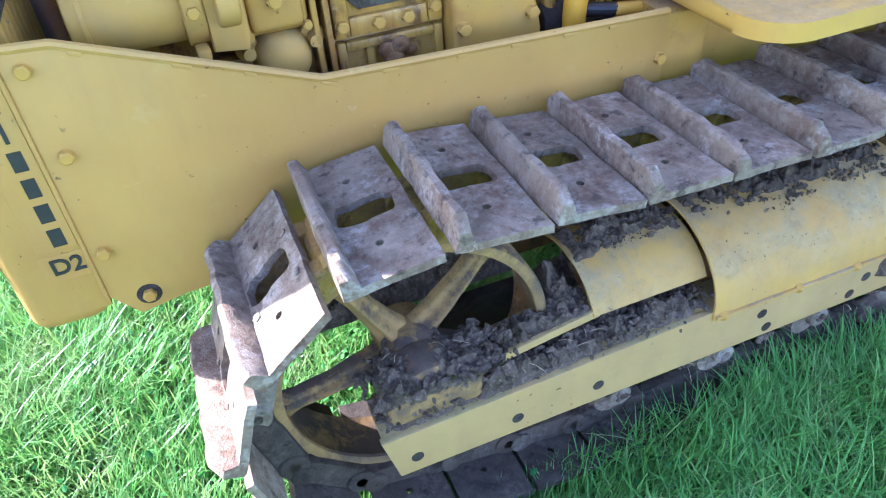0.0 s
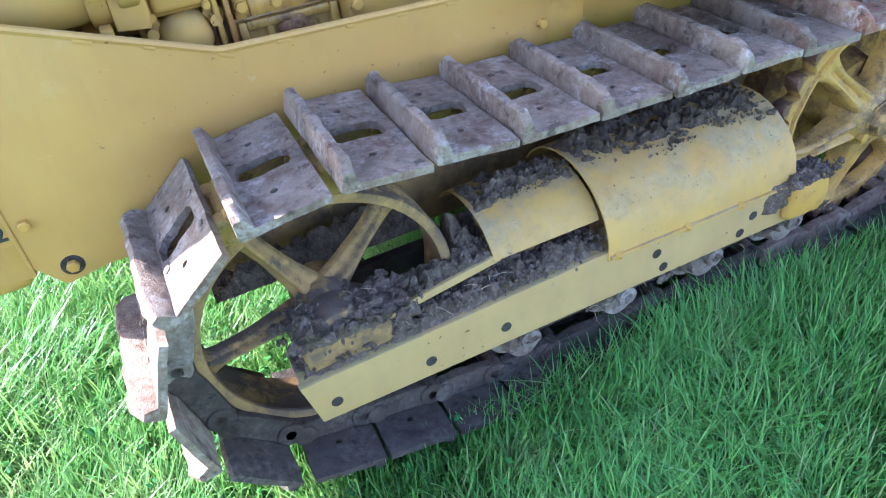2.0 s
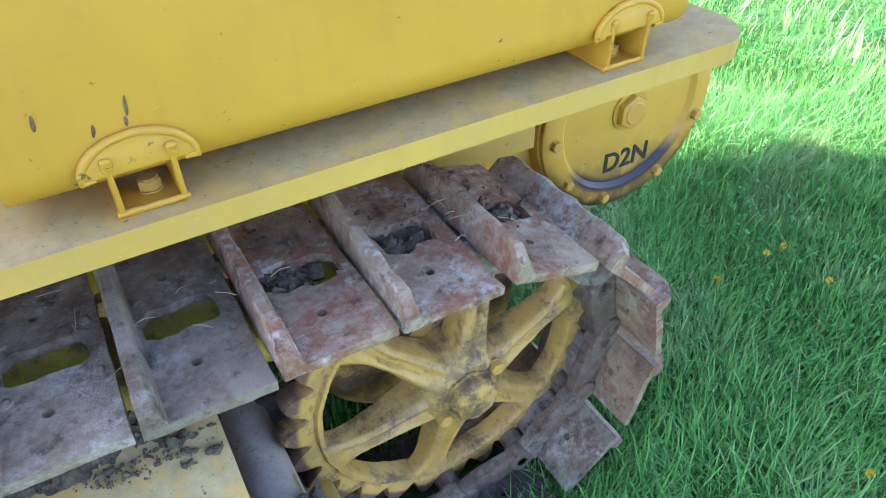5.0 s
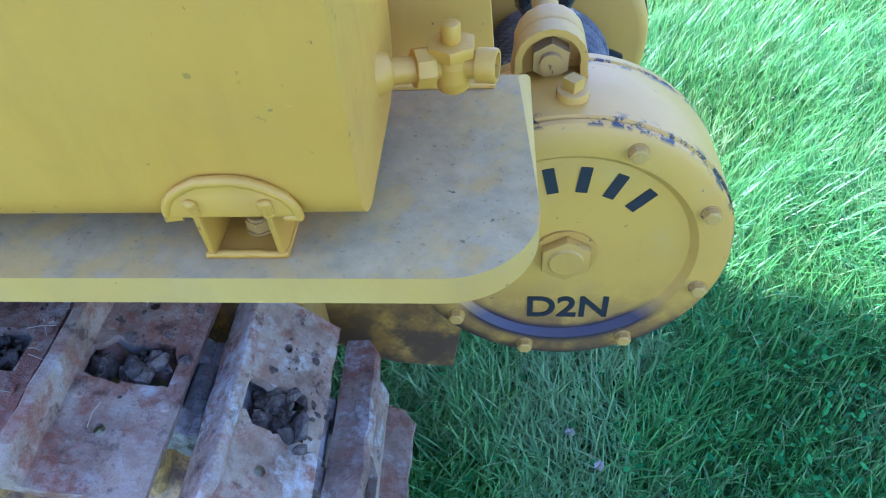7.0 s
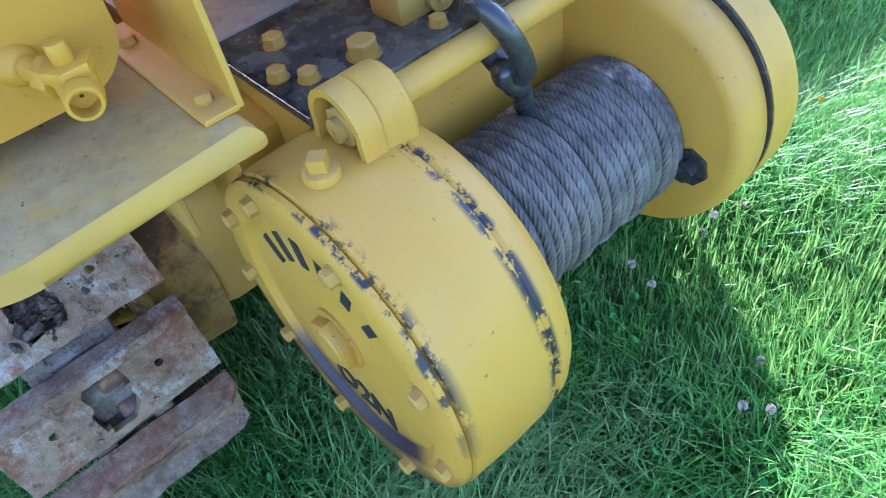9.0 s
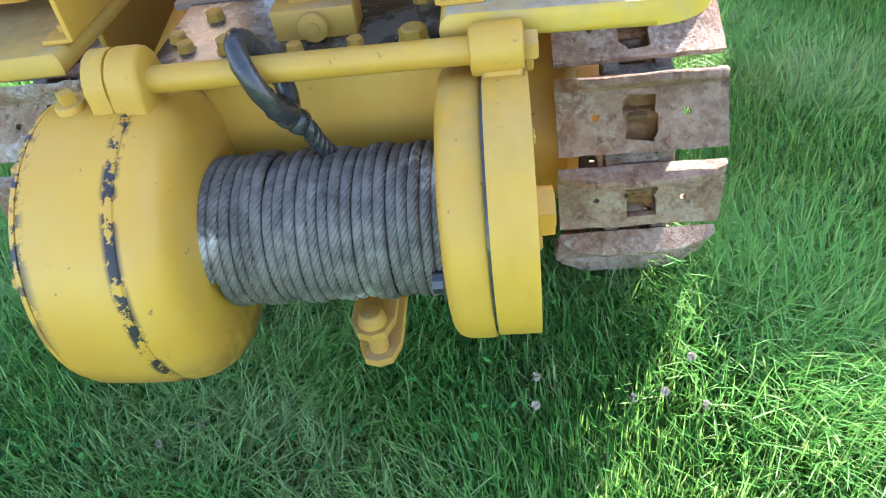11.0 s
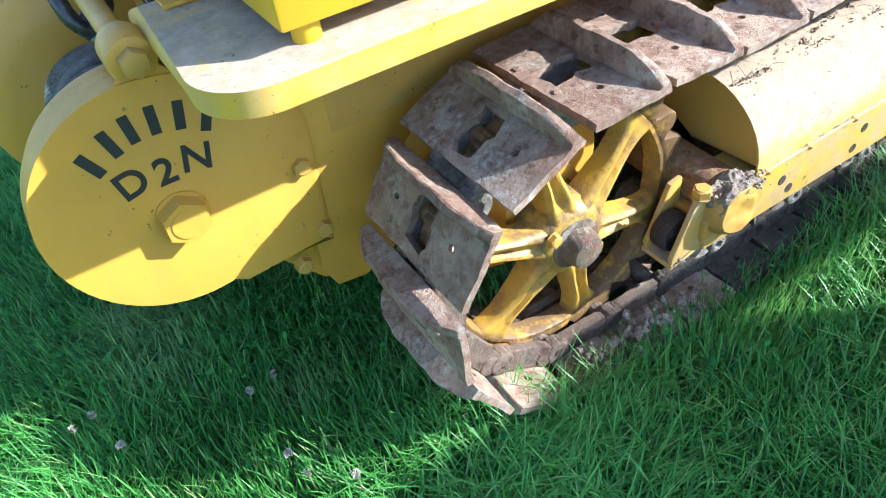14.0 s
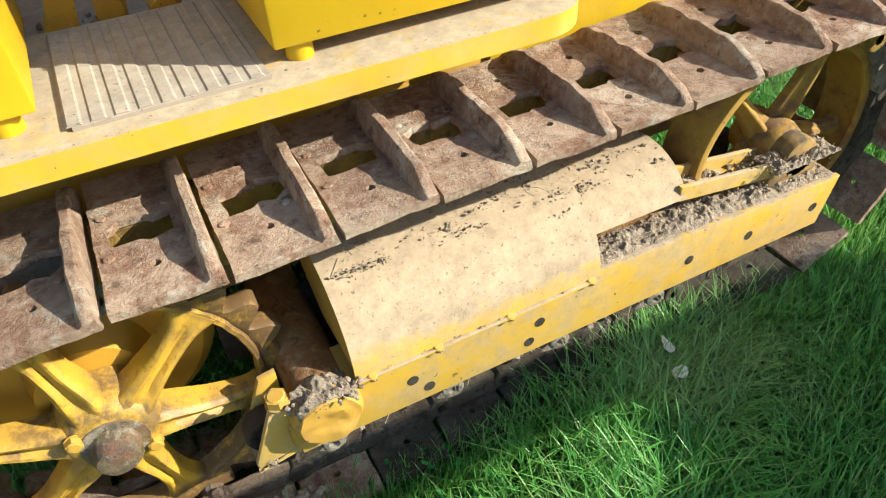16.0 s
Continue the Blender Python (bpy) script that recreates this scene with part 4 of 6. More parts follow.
    # track rollers
    for k in range(4):
        x = -1.02 + 0.235 * k
        bm = bmesh.new()
        lathe(bm, [(-s * 0.12, 0.05), (-s * 0.04, 0.05), (-s * 0.04, 0.062), (s * 0.05, 0.062), (s * 0.05, 0.05), (s * 0.095, 0.035)], s * 0.556, (x, 0.165), 24)
        r = part("track_roller", bm, M_link_grey, tractor, "", 40)
        bm = bmesh.new()
        lathe(bm, [(0, 0.023), (s * 0.010, 0.022), (s * 0.013, 0.017), (s * 0.013, 0.010), (s * 0.006, 0.008)], s * 0.668, (x, 0.198 if s < 0 else 0.185), 14)
        roughen(bm, 0.0025, 60, x)
        part("roller_end", bm, M_link_grey, r, "", 40)


for side in (-1, 1):
    sprocket(side)
    idler(side)
    track_frame(side)

# ---- hood sides, nose and engine ----
# dark paint puts the shade between cover and shoes into the frame's colour
for s in (-1, 1):
    bm = bmesh.new()
    box(bm, -1.52, 0.02, s * 0.335, s * 0.368, 0.33, 0.565, 0.004)
    part("main_frame", bm, M_yellow_grime_shade, tractor, "yellow main frame side, darkened for the shade in the gap", 30)
for s in (-1, 1):
    bm = bmesh.new()
    prism(bm, [(-1.80, 0.935), (-1.735, 0.930), (-1.405, 0.806), (-0.795, 0.782), (-0.795, 0.55), (-1.55, 0.50), (-1.69, 0.496), (-1.765, 0.482), (-1.80, 0.53)], "y", s * 0.375, s * 0.388, 0.002)
    tube(bm, [(-1.80, s * 0.384, 0.935), (-1.735, s * 0.384, 0.930), (-1.41, s * 0.384, 0.806), (-1.395, s * 0.384, 0.804), (-0.795, s * 0.384, 0.782)], 0.007, 8)
    rt = random.Random(31)
    for k in range(9):
        x = -1.70 + 0.10 * k + rt.uniform(-0.02, 0.02)
        z = 0.930 + (x + 1.735) * -0.3758 if x < -1.41 else 0.806 + (x + 1.41) * -0.039
        w = rt.uniform(0.015, 0.03)
        drop_ = 0.3758 * w if x < -1.41 else 0.039 * w
        prism(bm, [(x, z - 0.004), (x + w, z - 0.004 - drop_), (x + w * 0.95, z - 0.0105 - drop_), (x + w * 0.05, z - 0.0105)], "y", s * 0.384, s * 0.390, 0.001)
    p = part("engine_side_panel", bm, M_yellow_faded_shade if s < 0 else M_yellow_sunlit, tractor, "plain yellow sheet engine side panel with rolled edge", 30)
    for x, z in ((-1.775, 0.905), (-1.77, 0.78), (-1.78, 0.615), (-0.805, 0.70)):
        bolt(p, (x, s * 0.387, z), (0, s, 0), 0.85)
    # dark disc on the sheet for the shaded hole round the bolt
    bm = bmesh.new()
    lathe(bm, [(0, 0.020), (s * 0.002, 0.019)], s * 0.387, (-1.744, 0.516), 20)
    part("hole_rim", bm, M_dark, p)
    bolt(p, (-1.744, s * 0.386, 0.516), (0, s, 0), 0.9)

bm = bmesh.new()
box(bm, -1.922, -1.803, -0.388, 0.388, 0.490, 1.25, 0.030, 4)
for s in (-1, 1):
    box(bm, -1.850, -1.801, s * 0.372, s * 0.3872, 0.515, 1.22, 0.0015)
    tube(bm, [(-1.803, s * 0.388, 0.535), (-1.803, s * 0.388, 0.93)], 0.0035, 8)
nose = part("radiator_housing", bm, M_yellow_faded_shade, tractor, "yellow cast radiator housing with vertical black lettering", 40)
bm = bmesh.new()
box(bm, -1.962, -1.920, -0.36, 0.36, 0.605, 1.22, 0.012)
part("radiator_guard", bm, M_yellow_faded_shade, nose, "", 30)

# lettering down the side of the housing: plain bars for the maker's name, then the type plate
for s in (-1, 1):
    for k in range(11):
        z = 1.086 - 0.0425 * k
        bm = bmesh.new()
        w = (0.034, 0.032, 0.026, 0.034, 0.030, 0.030, 0.009, 0.030, 0.030, 0.032, 0.032)[k]
        box(bm, -1.828 - w * 0.3, -1.828 + w * 0.3, s * 0.3875, s * 0.3895, z - 0.015, z + 0.015)
        part("letter_bar", bm, M_black, nose)
    bm = bmesh.new()
    box(bm, -1.868, -1.806, s * 0.387, s * 0.3886, 0.585, 0.632, 0.0006)
    box(bm, -1.864, -1.807, s * 0.387, s * 0.3886, 0.640, 1.085, 0.0006)
    part("type_plate", bm, M_yellow_faded_shade, nose)


def lettering(text, size, m, parent, depth=0.0012):
    cu = bpy.data.curves.new("lettering", "FONT")
    cu.body, cu.size, cu.extrude, cu.offset = text, size, depth, size * 0.018
    cu.align_x, cu.align_y = "CENTER", "CENTER"
    tmp = new("lettering", cu)
    me = bpy.data.meshes.new_from_object(tmp.evaluated_get(bpy.context.evaluated_depsgraph_get()))
    bpy.data.objects.remove(tmp)
    bpy.data.curves.remove(cu)
    me.materials.clear()
    me.materials.append(M_black)
    o = new("lettering", me)
    o.parent, o.matrix_basis = parent, m
    return o


lettering("D2", 0.038, pose(-1.832, -0.3895, 0.610, 90, 0, 0), nose)
lettering("D2", 0.038, pose(-1.828, 0.3895, 0.608, 90, 0, 180), nose)

# radiator core bars seen past the panel
for k in range(9):
    bm = bmesh.new()
    x = -1.795 + 0.0
    yy = -0.34 + 0.034 * k
    box(bm, -1.80, -1.785, yy, yy + 0.011, 0.60, 1.22, 0.002)
    part("grille_bar", bm, M_yellow_worn, nose)
bm = bmesh.new()
box(bm, -1.802, -1.80, -0.35, 0.35, 0.55, 1.24)
box(bm, -1.80, -1.782, -0.36, 0.0, 0.955, 0.967)
part("radiator_core", bm, M_dark, nose)

# hood over the engine
bm = bmesh.new()
prism(bm, [(-0.30, 1.30), (-0.24, 1.37), (0.24, 1.37), (0.30, 1.30), (0.30, 1.27), (-0.30, 1.27)], "x", -1.90, -0.75, 0.004)
part("hood", bm, M_yellow, tractor, "yellow sheet hood over the engine", 30)
bm = bmesh.new()
box(bm, -0.80, -0.75, -0.30, 0.30, 0.80, 1.37, 0.01)
part("dashboard", bm, M_yellow_worn, tractor)

# engine: block, side covers, starter motor, pump and pipes
bm = bmesh.new()
box(bm, -1.72, -0.92, -0.19, 0.19, 0.45, 1.12, 0.02)
engine = part("engine_block", bm, M_engine, tractor, "oil-stained yellow diesel engine block", 30)
bm = bmesh.new()
box(bm, -0.98, -0.78, -0.20, 0.24, 0.45, 1.26, 0.02)
roughen(bm, 0.003, 18, 2)
part("flywheel_housing", bm, M_engine, engine, "", 30)
bm = bmesh.new()
box(bm, -1.73, -1.05, -0.235, -0.18, 0.50, 0.80, 0.012)
part("crankcase_side", bm, M_engine, engine, "", 30)
# starter motor: body, clamp band with its lugs, end housing
bm = bmesh.new()
cyl(bm, (-1.72, -0.245, 0.915), (-1.565, -0.245, 0.915), 0.062, seg=36, bevel=0.008)
cyl(bm, (-1.700, -0.245, 0.915), (-1.694, -0.245, 0.915), 0.064, seg=36)
part("starter_motor", bm, M_yellow_dusty, engine, "dusty yellow starter motor", 35)
bm = bmesh.new()
cyl(bm, (-1.572, -0.245, 0.915), (-1.540, -0.245, 0.915), 0.072, seg=36, bevel=0.004)
box(bm, -1.570, -1.542, -0.322, -0.300, 0.900, 0.955, 0.004)
box(bm, -1.566, -1.546, -0.318, -0.250, 0.838, 0.856, 0.004)
band = part("clamp_ring", bm, M_yellow_dusty, engine, "", 35)
bolt(band, (-1.556, -0.320, 0.942), (0, -1, 0), 0.8)
bolt(band, (-1.556, -0.320, 0.912), (0, -1, 0), 0.8)
bm = bmesh.new()
prism(bm, [(-1.541, 0.845), (-1.49, 0.838), (-1.484, 0.86), (-1.484, 0.985), (-1.51, 0.995), (-1.541, 0.99)], "y", -0.312, -0.19, 0.008)
cyl(bm, (-1.525, -0.300, 0.915), (-1.492, -0.300, 0.915), 0.038, seg=24, bevel=0.006)
roughen(bm, 0.0015, 30, 4)
part("motor_end", bm, M_yellow_dusty, engine, "", 35)
# square cover with a raised rim and one big bolt
bm = bmesh.new()
box(bm, -1.490, -1.388, -0.276, -0.20, 0.840, 0.945, 0.016, 3)
box(bm, -1.480, -1.398, -0.288, -0.27, 0.850, 0.936, 0.010, 3)
c = part("square_cover", bm, M_yellow_worn, engine, "", 35)
bolt(c, (-1.438, -0.287, 0.897), (0, -1, 0), 1.05)
for dx, dz in ((-0.046, -0.046), (0.044, -0.046)):
    bolt(c, (-1.438 + dx, -0.275, 0.892 + dz), (0, -1, 0), 0.6)
# pump flange: a domed casting with three studded ears
bm = bmesh.new()
lathe(bm, [(-0.19, 0.050), (-0.245, 0.048), (-0.268, 0.042), (-0.285, 0.030), (-0.292, 0.012)], 0, (-1.437, 0.795), 28)
cyl(bm, (-1.437, -0.262, 0.760), (-1.437, -0.262, 0.700), 0.026, 0.030, seg=20)
for ang in (20, 160, 270):
    t = radians(ang)
    cyl(bm, (-1.437 + 0.056 * math.cos(t), -0.225, 0.80 + 0.050 * math.sin(t)), (-1.437 + 0.056 * math.cos(t), -0.250, 0.80 + 0.050 * math.sin(t)), 0.020, seg=16, bevel=0.003)
    cyl(bm, (-1.437 + 0.056 * math.cos(t), -0.25, 0.80 + 0.050 * math.sin(t)), (-1.437 + 0.056 * math.cos(t), -0.275, 0.80 + 0.050 * math.sin(t)), 0.010, seg=10)
roughen(bm, 0.0012, 40, 3)
part("pump_flange", bm, M_yellow_dusty, engine, "dusty pale cast flange with studs", 35)
bm = bmesh.new()
for x in (-1.385, -1.366):
    box(bm, x, x + 0.010, -0.276, -0.19, 0.60, 1.20, 0.003)
part("block_rib", bm, M_engine, engine)
# valve gallery cover: raised frame, black plate, rusty bolts
bm = bmesh.new()
x0, x1 = -1.348, -1.160
box(bm, x0, x1, -0.240, -0.19, 0.800, 1.06, 0.006)
for p in ((x0, x0 + 0.026, 0.800, 1.06), (x1 - 0.026, x1, 0.800, 1.06), (x0 + 0.026, x1 - 0.026, 0.800, 0.832), (x0 + 0.026, x1 - 0.026, 1.03, 1.06)):
    box(bm, p[0], p[1], -0.252, -0.238, p[2], p[3], 0.004)
roughen(bm, 0.0015, 30, 6)
c = part("gallery_cover", bm, M_engine, engine, "", 30)
bm = bmesh.new()
prism(bm, [(x0 + 0.030, 0.858), (x0 + 0.045, 0.842), (x1 - 0.060, 0.842), (x1 - 0.034, 0.866), (x1 - 0.034, 1.02), (x0 + 0.030, 1.02)], "y", -0.2495, -0.238, 0.004)
part("black_plate", bm, M_oily, c, "black oily cover plate", 30)
for x, z in ((x0 + 0.013, 0.822), (x0 + 0.075, 0.818), (x1 - 0.062, 0.818), (x1 - 0.013, 0.826), (x0 + 0.013, 0.93), (x1 - 0.013, 0.92)):
    b = bolt(c, (x, -0.251, z), (0, -1, 0), 0.9)
# sunk panel below it, with an oily rusty lump on its sill
bm = bmesh.new()
box(bm, x0, x1, -0.232, -0.19, 0.60, 0.790, 0.004)
for p in ((x0, x0 + 0.016, 0.60, 0.792), (x1 - 0.016, x1, 0.60, 0.792), (x0 + 0.016, x1 - 0.016, 0.776, 0.792)):
    box(bm, p[0], p[1], -0.250, -0.230, p[2], p[3], 0.004)
box(bm, x0 + 0.05, x0 + 0.066, -0.243, -0.23, 0.60, 0.776, 0.004)
roughen(bm, 0.0015, 30, 8)
part("sump_door", bm, M_engine, engine, "oil-stained rusty side door", 30)
bm = bmesh.new()
for k, (x, z, r) in enumerate(((-1.262, 0.766, 0.018), (-1.240, 0.770, 0.021), (-1.250, 0.752, 0.022), (-1.225, 0.758, 0.014))):
    bmesh.ops.create_icosphere(bm, subdivisions=2, radius=r, matrix=Matrix.Translation((x, -0.25, z)) @ Matrix.Diagonal((1, 0.6, 0.8, 1)))
roughen(bm, 0.006, 60, 4)
part("oily_drain_plug", bm, M_tube, engine, "rusty plug caked in oil", 60)
# clutch cover: an irregular cast plate with uneven surface
bm = bmesh.new()
prism(bm, [(-1.155, 0.62), (-1.03, 0.62), (-0.995, 0.68), (-0.985, 0.76), (-0.996, 0.805), (-1.020, 0.855), (-1.030, 0.90), (-1.045, 1.15), (-1.155, 1.15)], "y", -0.292, -0.19, 0.012)
bmesh.ops.subdivide_edges(bm, edges=[e for e in bm.edges if e.calc_length() > 0.03], cuts=2, use_grid_fill=True)
roughen(bm, 0.004, 20, 5)
c = part("clutch_cover", bm, M_yellow_worn, engine, "", 30)
for x, z in ((-1.138, 0.79), (-1.010, 0.795), (-1.046, 0.90), (-1.13, 0.93), (-1.045, 0.985), (-1.14, 0.70)):
    bolt(c, (x, -0.290, z), (0, -1, 0), 0.95)
# dirt-filled ledge and pipes between the clutch cover and the post
bm = bmesh.new()
box(bm, -0.985, -0.80, -0.262, -0.19, 0.62, 0.742, 0.010)
cyl(bm, (-0.975, -0.245, 0.755), (-0.90, -0.245, 0.755), 0.030, seg=20, bevel=0.005)
roughen(bm, 0.004, 22, 3)
part("brake_housing", bm, M_dark, engine, "grimy dark housing", 30)
bm = bmesh.new()
tube(bm, [(-0.972, -0.255, 1.10), (-0.968, -0.262, 0.93), (-0.960, -0.262, 0.845), (-0.955, -0.250, 0.80)], 0.0075, 8)
cyl(bm, (-0.955, -0.25, 0.80), (-0.953, -0.25, 0.775), 0.013, seg=12)
part("oil_line", bm, M_engine, engine, "", 40)
bm = bmesh.new()
pts = []
for k in range(13):
    a = radians(180 - 105 * k / 12)
    pts.append((-0.815 + 0.115 * math.cos(a) - 0.0, -0.30, 0.775 + 0.14 * math.sin(a)))
pts.insert(0, (-0.930, -0.30, 0.70))
tube(bm, pts, 0.021, 14)
part("curved_pipe", bm, M_tank, engine, "bright yellow curved pipe", 40)
bm = bmesh.new()
cyl(bm, (-0.905, -0.285, 0.775), (-0.845, -0.30, 0.768), 0.013, seg=14)
part("rubber_sleeve", bm, M_black, engine, "black rubber sleeve")
bm = bmesh.new()
cyl(bm, (-0.81, -0.27, 0.90), (-0.80, -0.25, 1.02), 0.014, seg=14)
part("rubber_sleeve", bm, M_black, engine, "black rubber sleeve")
bm = bmesh.new()
tube(bm, [(-0.85, -0.30, 0.768), (-0.80, -0.30, 0.762), (-0.72, -0.28, 0.75)], 0.013, 10)
part("link_rod", bm, M_yellow, engine, "", 40)
bm = bmesh.new()
pts = [(-0.875, -0.24, 1.05), (-0.85, -0.26, 0.92), (-0.825, -0.28, 0.84), (-0.785, -0.29, 0.79), (-0.73, -0.27, 0.765)]
fine = []
for p, q in zip(pts, pts[1:]):
    for k in range(8):
        fine.append(Vector(p).lerp(Vector(q), k / 8))
tube(bm, fine, 0.0105, 8, taper=[1.0 if i % 2 else 0.8 for i in range(len(fine))])
part("ribbed_hose", bm, M_yellow, engine)
bm = bmesh.new()
for dx in (0.0, 0.022):
    tube(bm, [(-0.86 + dx, -0.21, 1.10), (-0.85 + dx, -0.22, 0.92), (-0.83 + dx, -0.23, 0.78), (-0.84 + dx, -0.23, 0.66)], 0.008, 8)
part("fuel_line", bm, M_yellow, engine)
bm = bmesh.new()
box(bm, -0.80, -0.655, -0.255, -0.15, 0.76, 1.10, 0.012)
c = part("cast_box", bm, M_yellow, engine, "yellow cast control housing with raised marks", 30)
for k in range(5):
    bm = bmesh.new()
    box(bm, -0.735, -0.718, -0.2575, -0.2545, 0.86 + 0.022 * k, 0.874 + 0.022 * k, 0.001)
    part("cast_mark", bm, M_yellow, c)
for x, z in ((-0.775, 0.84), (-0.685, 0.85), (-0.77, 0.93), (-0.69, 0.96)):
    bolt(c, (x, -0.254, z), (0, -1, 0), 0.7)

# transmission, rear axle case and platform between the fenders
bm = bmesh.new()
box(bm, -0.95, 0.28, -0.23, 0.23, 0.36, 0.74, 0.02)
box(bm, -0.10, 0.20, -0.34, 0.34, 0.30, 0.62, 0.03)
part("transmission_case", bm, M_yellow_worn, tractor, "grimy yellow transmission case", 30)
for s in (-1, 1):
    # post and web plate that carry the fender
    bm = bmesh.new()
    prism(bm, [(-0.792, 0.56), (-0.70, 0.56), (-0.70, 0.772), (-0.792, 0.772)], "y", s * 0.30, s * 0.378, 0.004)
    part("fender_post", bm, M_yellow_worn, tractor, "", 30)
    bm = bmesh.new()
    box(bm, -0.70, 0.30, s * 0.335, s * 0.345, 0.56, 0.774, 0.002)
    part("fender_web", bm, M_yellow_worn, tractor)


# ---- fenders ----
def fender(s, x0, x1, yo):
    bm = bmesh.new()
    r = 0.085
    yi = 0.278 if s < 0 else 0.24
    out = []
    for cx, cy, a0 in ((x1 - r, yo - r, 0), (x0 + r, yo - r, 90)):
        for k in range(19):
            a = radians(a0 + 5 * k)
            out.append((cx + r * math.cos(a), s * (cy + r * math.sin(a))))
    out += [(x0, s * yi), (x1, s * yi)]
    prism(bm, out, "z", 0.784 if s < 0 else 0.781, 0.8155, 0.0145)
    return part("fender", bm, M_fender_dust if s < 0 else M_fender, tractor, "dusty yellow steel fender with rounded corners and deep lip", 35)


fender(-1, -0.772, 0.515, 0.60)
fr = fender(1, -0.86, 0.515, 0.60)


def prism_skew(bm, pts, s, a, b):
    prism(bm, pts, "y", s * a, s * b, 0.002)


# side plates of the seat frame, with bolted feet
for s in (-1, 1):
    bm = bmesh.new()
    prism_skew(bm, [(0.20, 0.818), (0.475, 0.818), (0.45, 1.25), (0.20, 1.25)], s, *((0.272, 0.280) if s < 0 else (0.235, 0.243)))
    p = part("seat_side_plate", bm, M_yellow, tractor, "upright yellow plate beside the seat", 30)
    bm = bmesh.new()
    box(bm, 0.20, 0.475, s * (0.278 if s < 0 else 0.24), s * (0.318 if s < 0 else 0.30), 0.8155, 0.8225, 0.002)
    part("foot_flange", bm, M_yellow, p)
    for x in (0.44, 0.26):
        bolt(p, (x, s * (0.298 if s < 0 else 0.275), 0.822), (0, 0, 1), 0.8)

# unseen seat, added to keep the sun off the winch's gear case
bm = bmesh.new()
box(bm, -0.16, 0.24, -0.22, 0.22, 0.92, 1.03, 0.03, 3)
seat_ob = part("seat_cushion", bm, M_black, tractor, "black seat cushion, unseen, added for its shadow", 40)
bm = bmesh.new()
box(bm, 0.18, 0.27, -0.225, 0.225, 1.0, 1.48, 0.03, 3)
part("seat_back", bm, M_black, tractor, "black seat backrest, unseen, added for its shadow", 40)

# ---- fuel tank ----
bm = bmesh.new()
prof = []
for cy, cz, a0, r in ((-0.529, 0.887, 180, 0.045), (-0.39, 0.904, 270, 0.063), (-0.385, 1.30, 0, 0.06), (-0.51, 1.30, 90, 0.06)):
    for k in range(13):
        a = radians(a0 + 7.5 * k)
        prof.append((cy + r * math.cos(a), cz + r * math.sin(a)))
prism(bm, prof, "x", -0.486, 0.368, 0.018)
tank = part("fuel_tank", bm, M_tank, tractor, "plain glossy yellow fuel tank on welded brackets", 35)
for x in (-0.362, 0.262):
    bm = bmesh.new()
    pad, bead = [], []
    for k in range(17):
        a = radians(180 * k / 16)
        pad.append((x + 0.055 * math.cos(a), 0.866 + 0.038 * math.sin(a)))
        bead.append(Vector((x + 0.055 * math.cos(a), -0.5775, 0.866 + 0.038 * math.sin(a))))
    prism(bm, pad, "y", -0.5805, -0.570, 0.003)
    tube(bm, [bead[0] + Vector((-0.012, 0.002, 0.0))] + bead + [bead[-1] + Vector((0.012, 0.002, 0.0))], 0.0048, 8)
    roughen(bm, 0.0014, 90, x)
    b = part("tank_bracket", bm, M_tank, tank, "welded yellow tank bracket", 50)
    for dx in (-0.033, 0.028):
        bm = bmesh.new()
        prism(bm, [(-0.583, 0.880), (-0.572, 0.884), (-0.49, 0.846), (-0.49, 0.8165), (-0.574, 0.8165), (-0.579, 0.824)], "x", x + dx, x + dx + 0.0055, 0.0018)
        roughen(bm, 0.0010, 60, x + dx)
        part("bracket_leg", bm, M_tank, b, "", 50)
        bm = bmesh.new()
        for i in range(5):
            m = Matrix.Translation((x + dx + 0.003, -0.5825 + 0.001 * i, 0.884 - 0.0035 * i)) @ Matrix.Diagonal((0.0062, 0.0040, 0.0042, 1))
            bmesh.ops.create_icosphere(bm, subdivisions=2, radius=1.0, matrix=m)
        roughen(bm, 0.0012, 150, dx)
        part("weld", bm, M_tank, b, "lumpy weld bead", 60)
    bm = bmesh.new()
    box(bm, x - 0.034, x + 0.036, -0.577, -0.49, 0.8155, 0.8195, 0.0015)
    tube(bm, [(x - 0.036 + 0.009 * i, -0.5755 + 0.0007 * (i % 3), 0.8198) for i in range(9)], 0.0036, 8)
    roughen(bm, 0.0010, 80, x)
    part("foot_plate", bm, M_tank, b, "", 50)
    bolt(b, (x + 0.004, -0.540, 0.820), (0, 0, 1), 1.05)
for x, z, h in ((-0.358, 0.930, 0.012), (-0.362, 0.915, 0.006), (-0.392, 0.913, 0.007), (-0.436, 0.934, 0.009)):
    bm = bmesh.new()
    bmesh.ops.create_icosphere(bm, subdivisions=2, radius=1.0, matrix=Matrix.Translation((x, -0.5742, z)) @ Matrix.Rotation(radians(8), 4, "Y") @ Matrix.Diagonal((0.0017, 0.0009, h * 0.9, 1)))
    roughen(bm, 0.0009, 160, x)
    part("oil_run", bm, M_chain, tank, "dark dried oil run", 60)
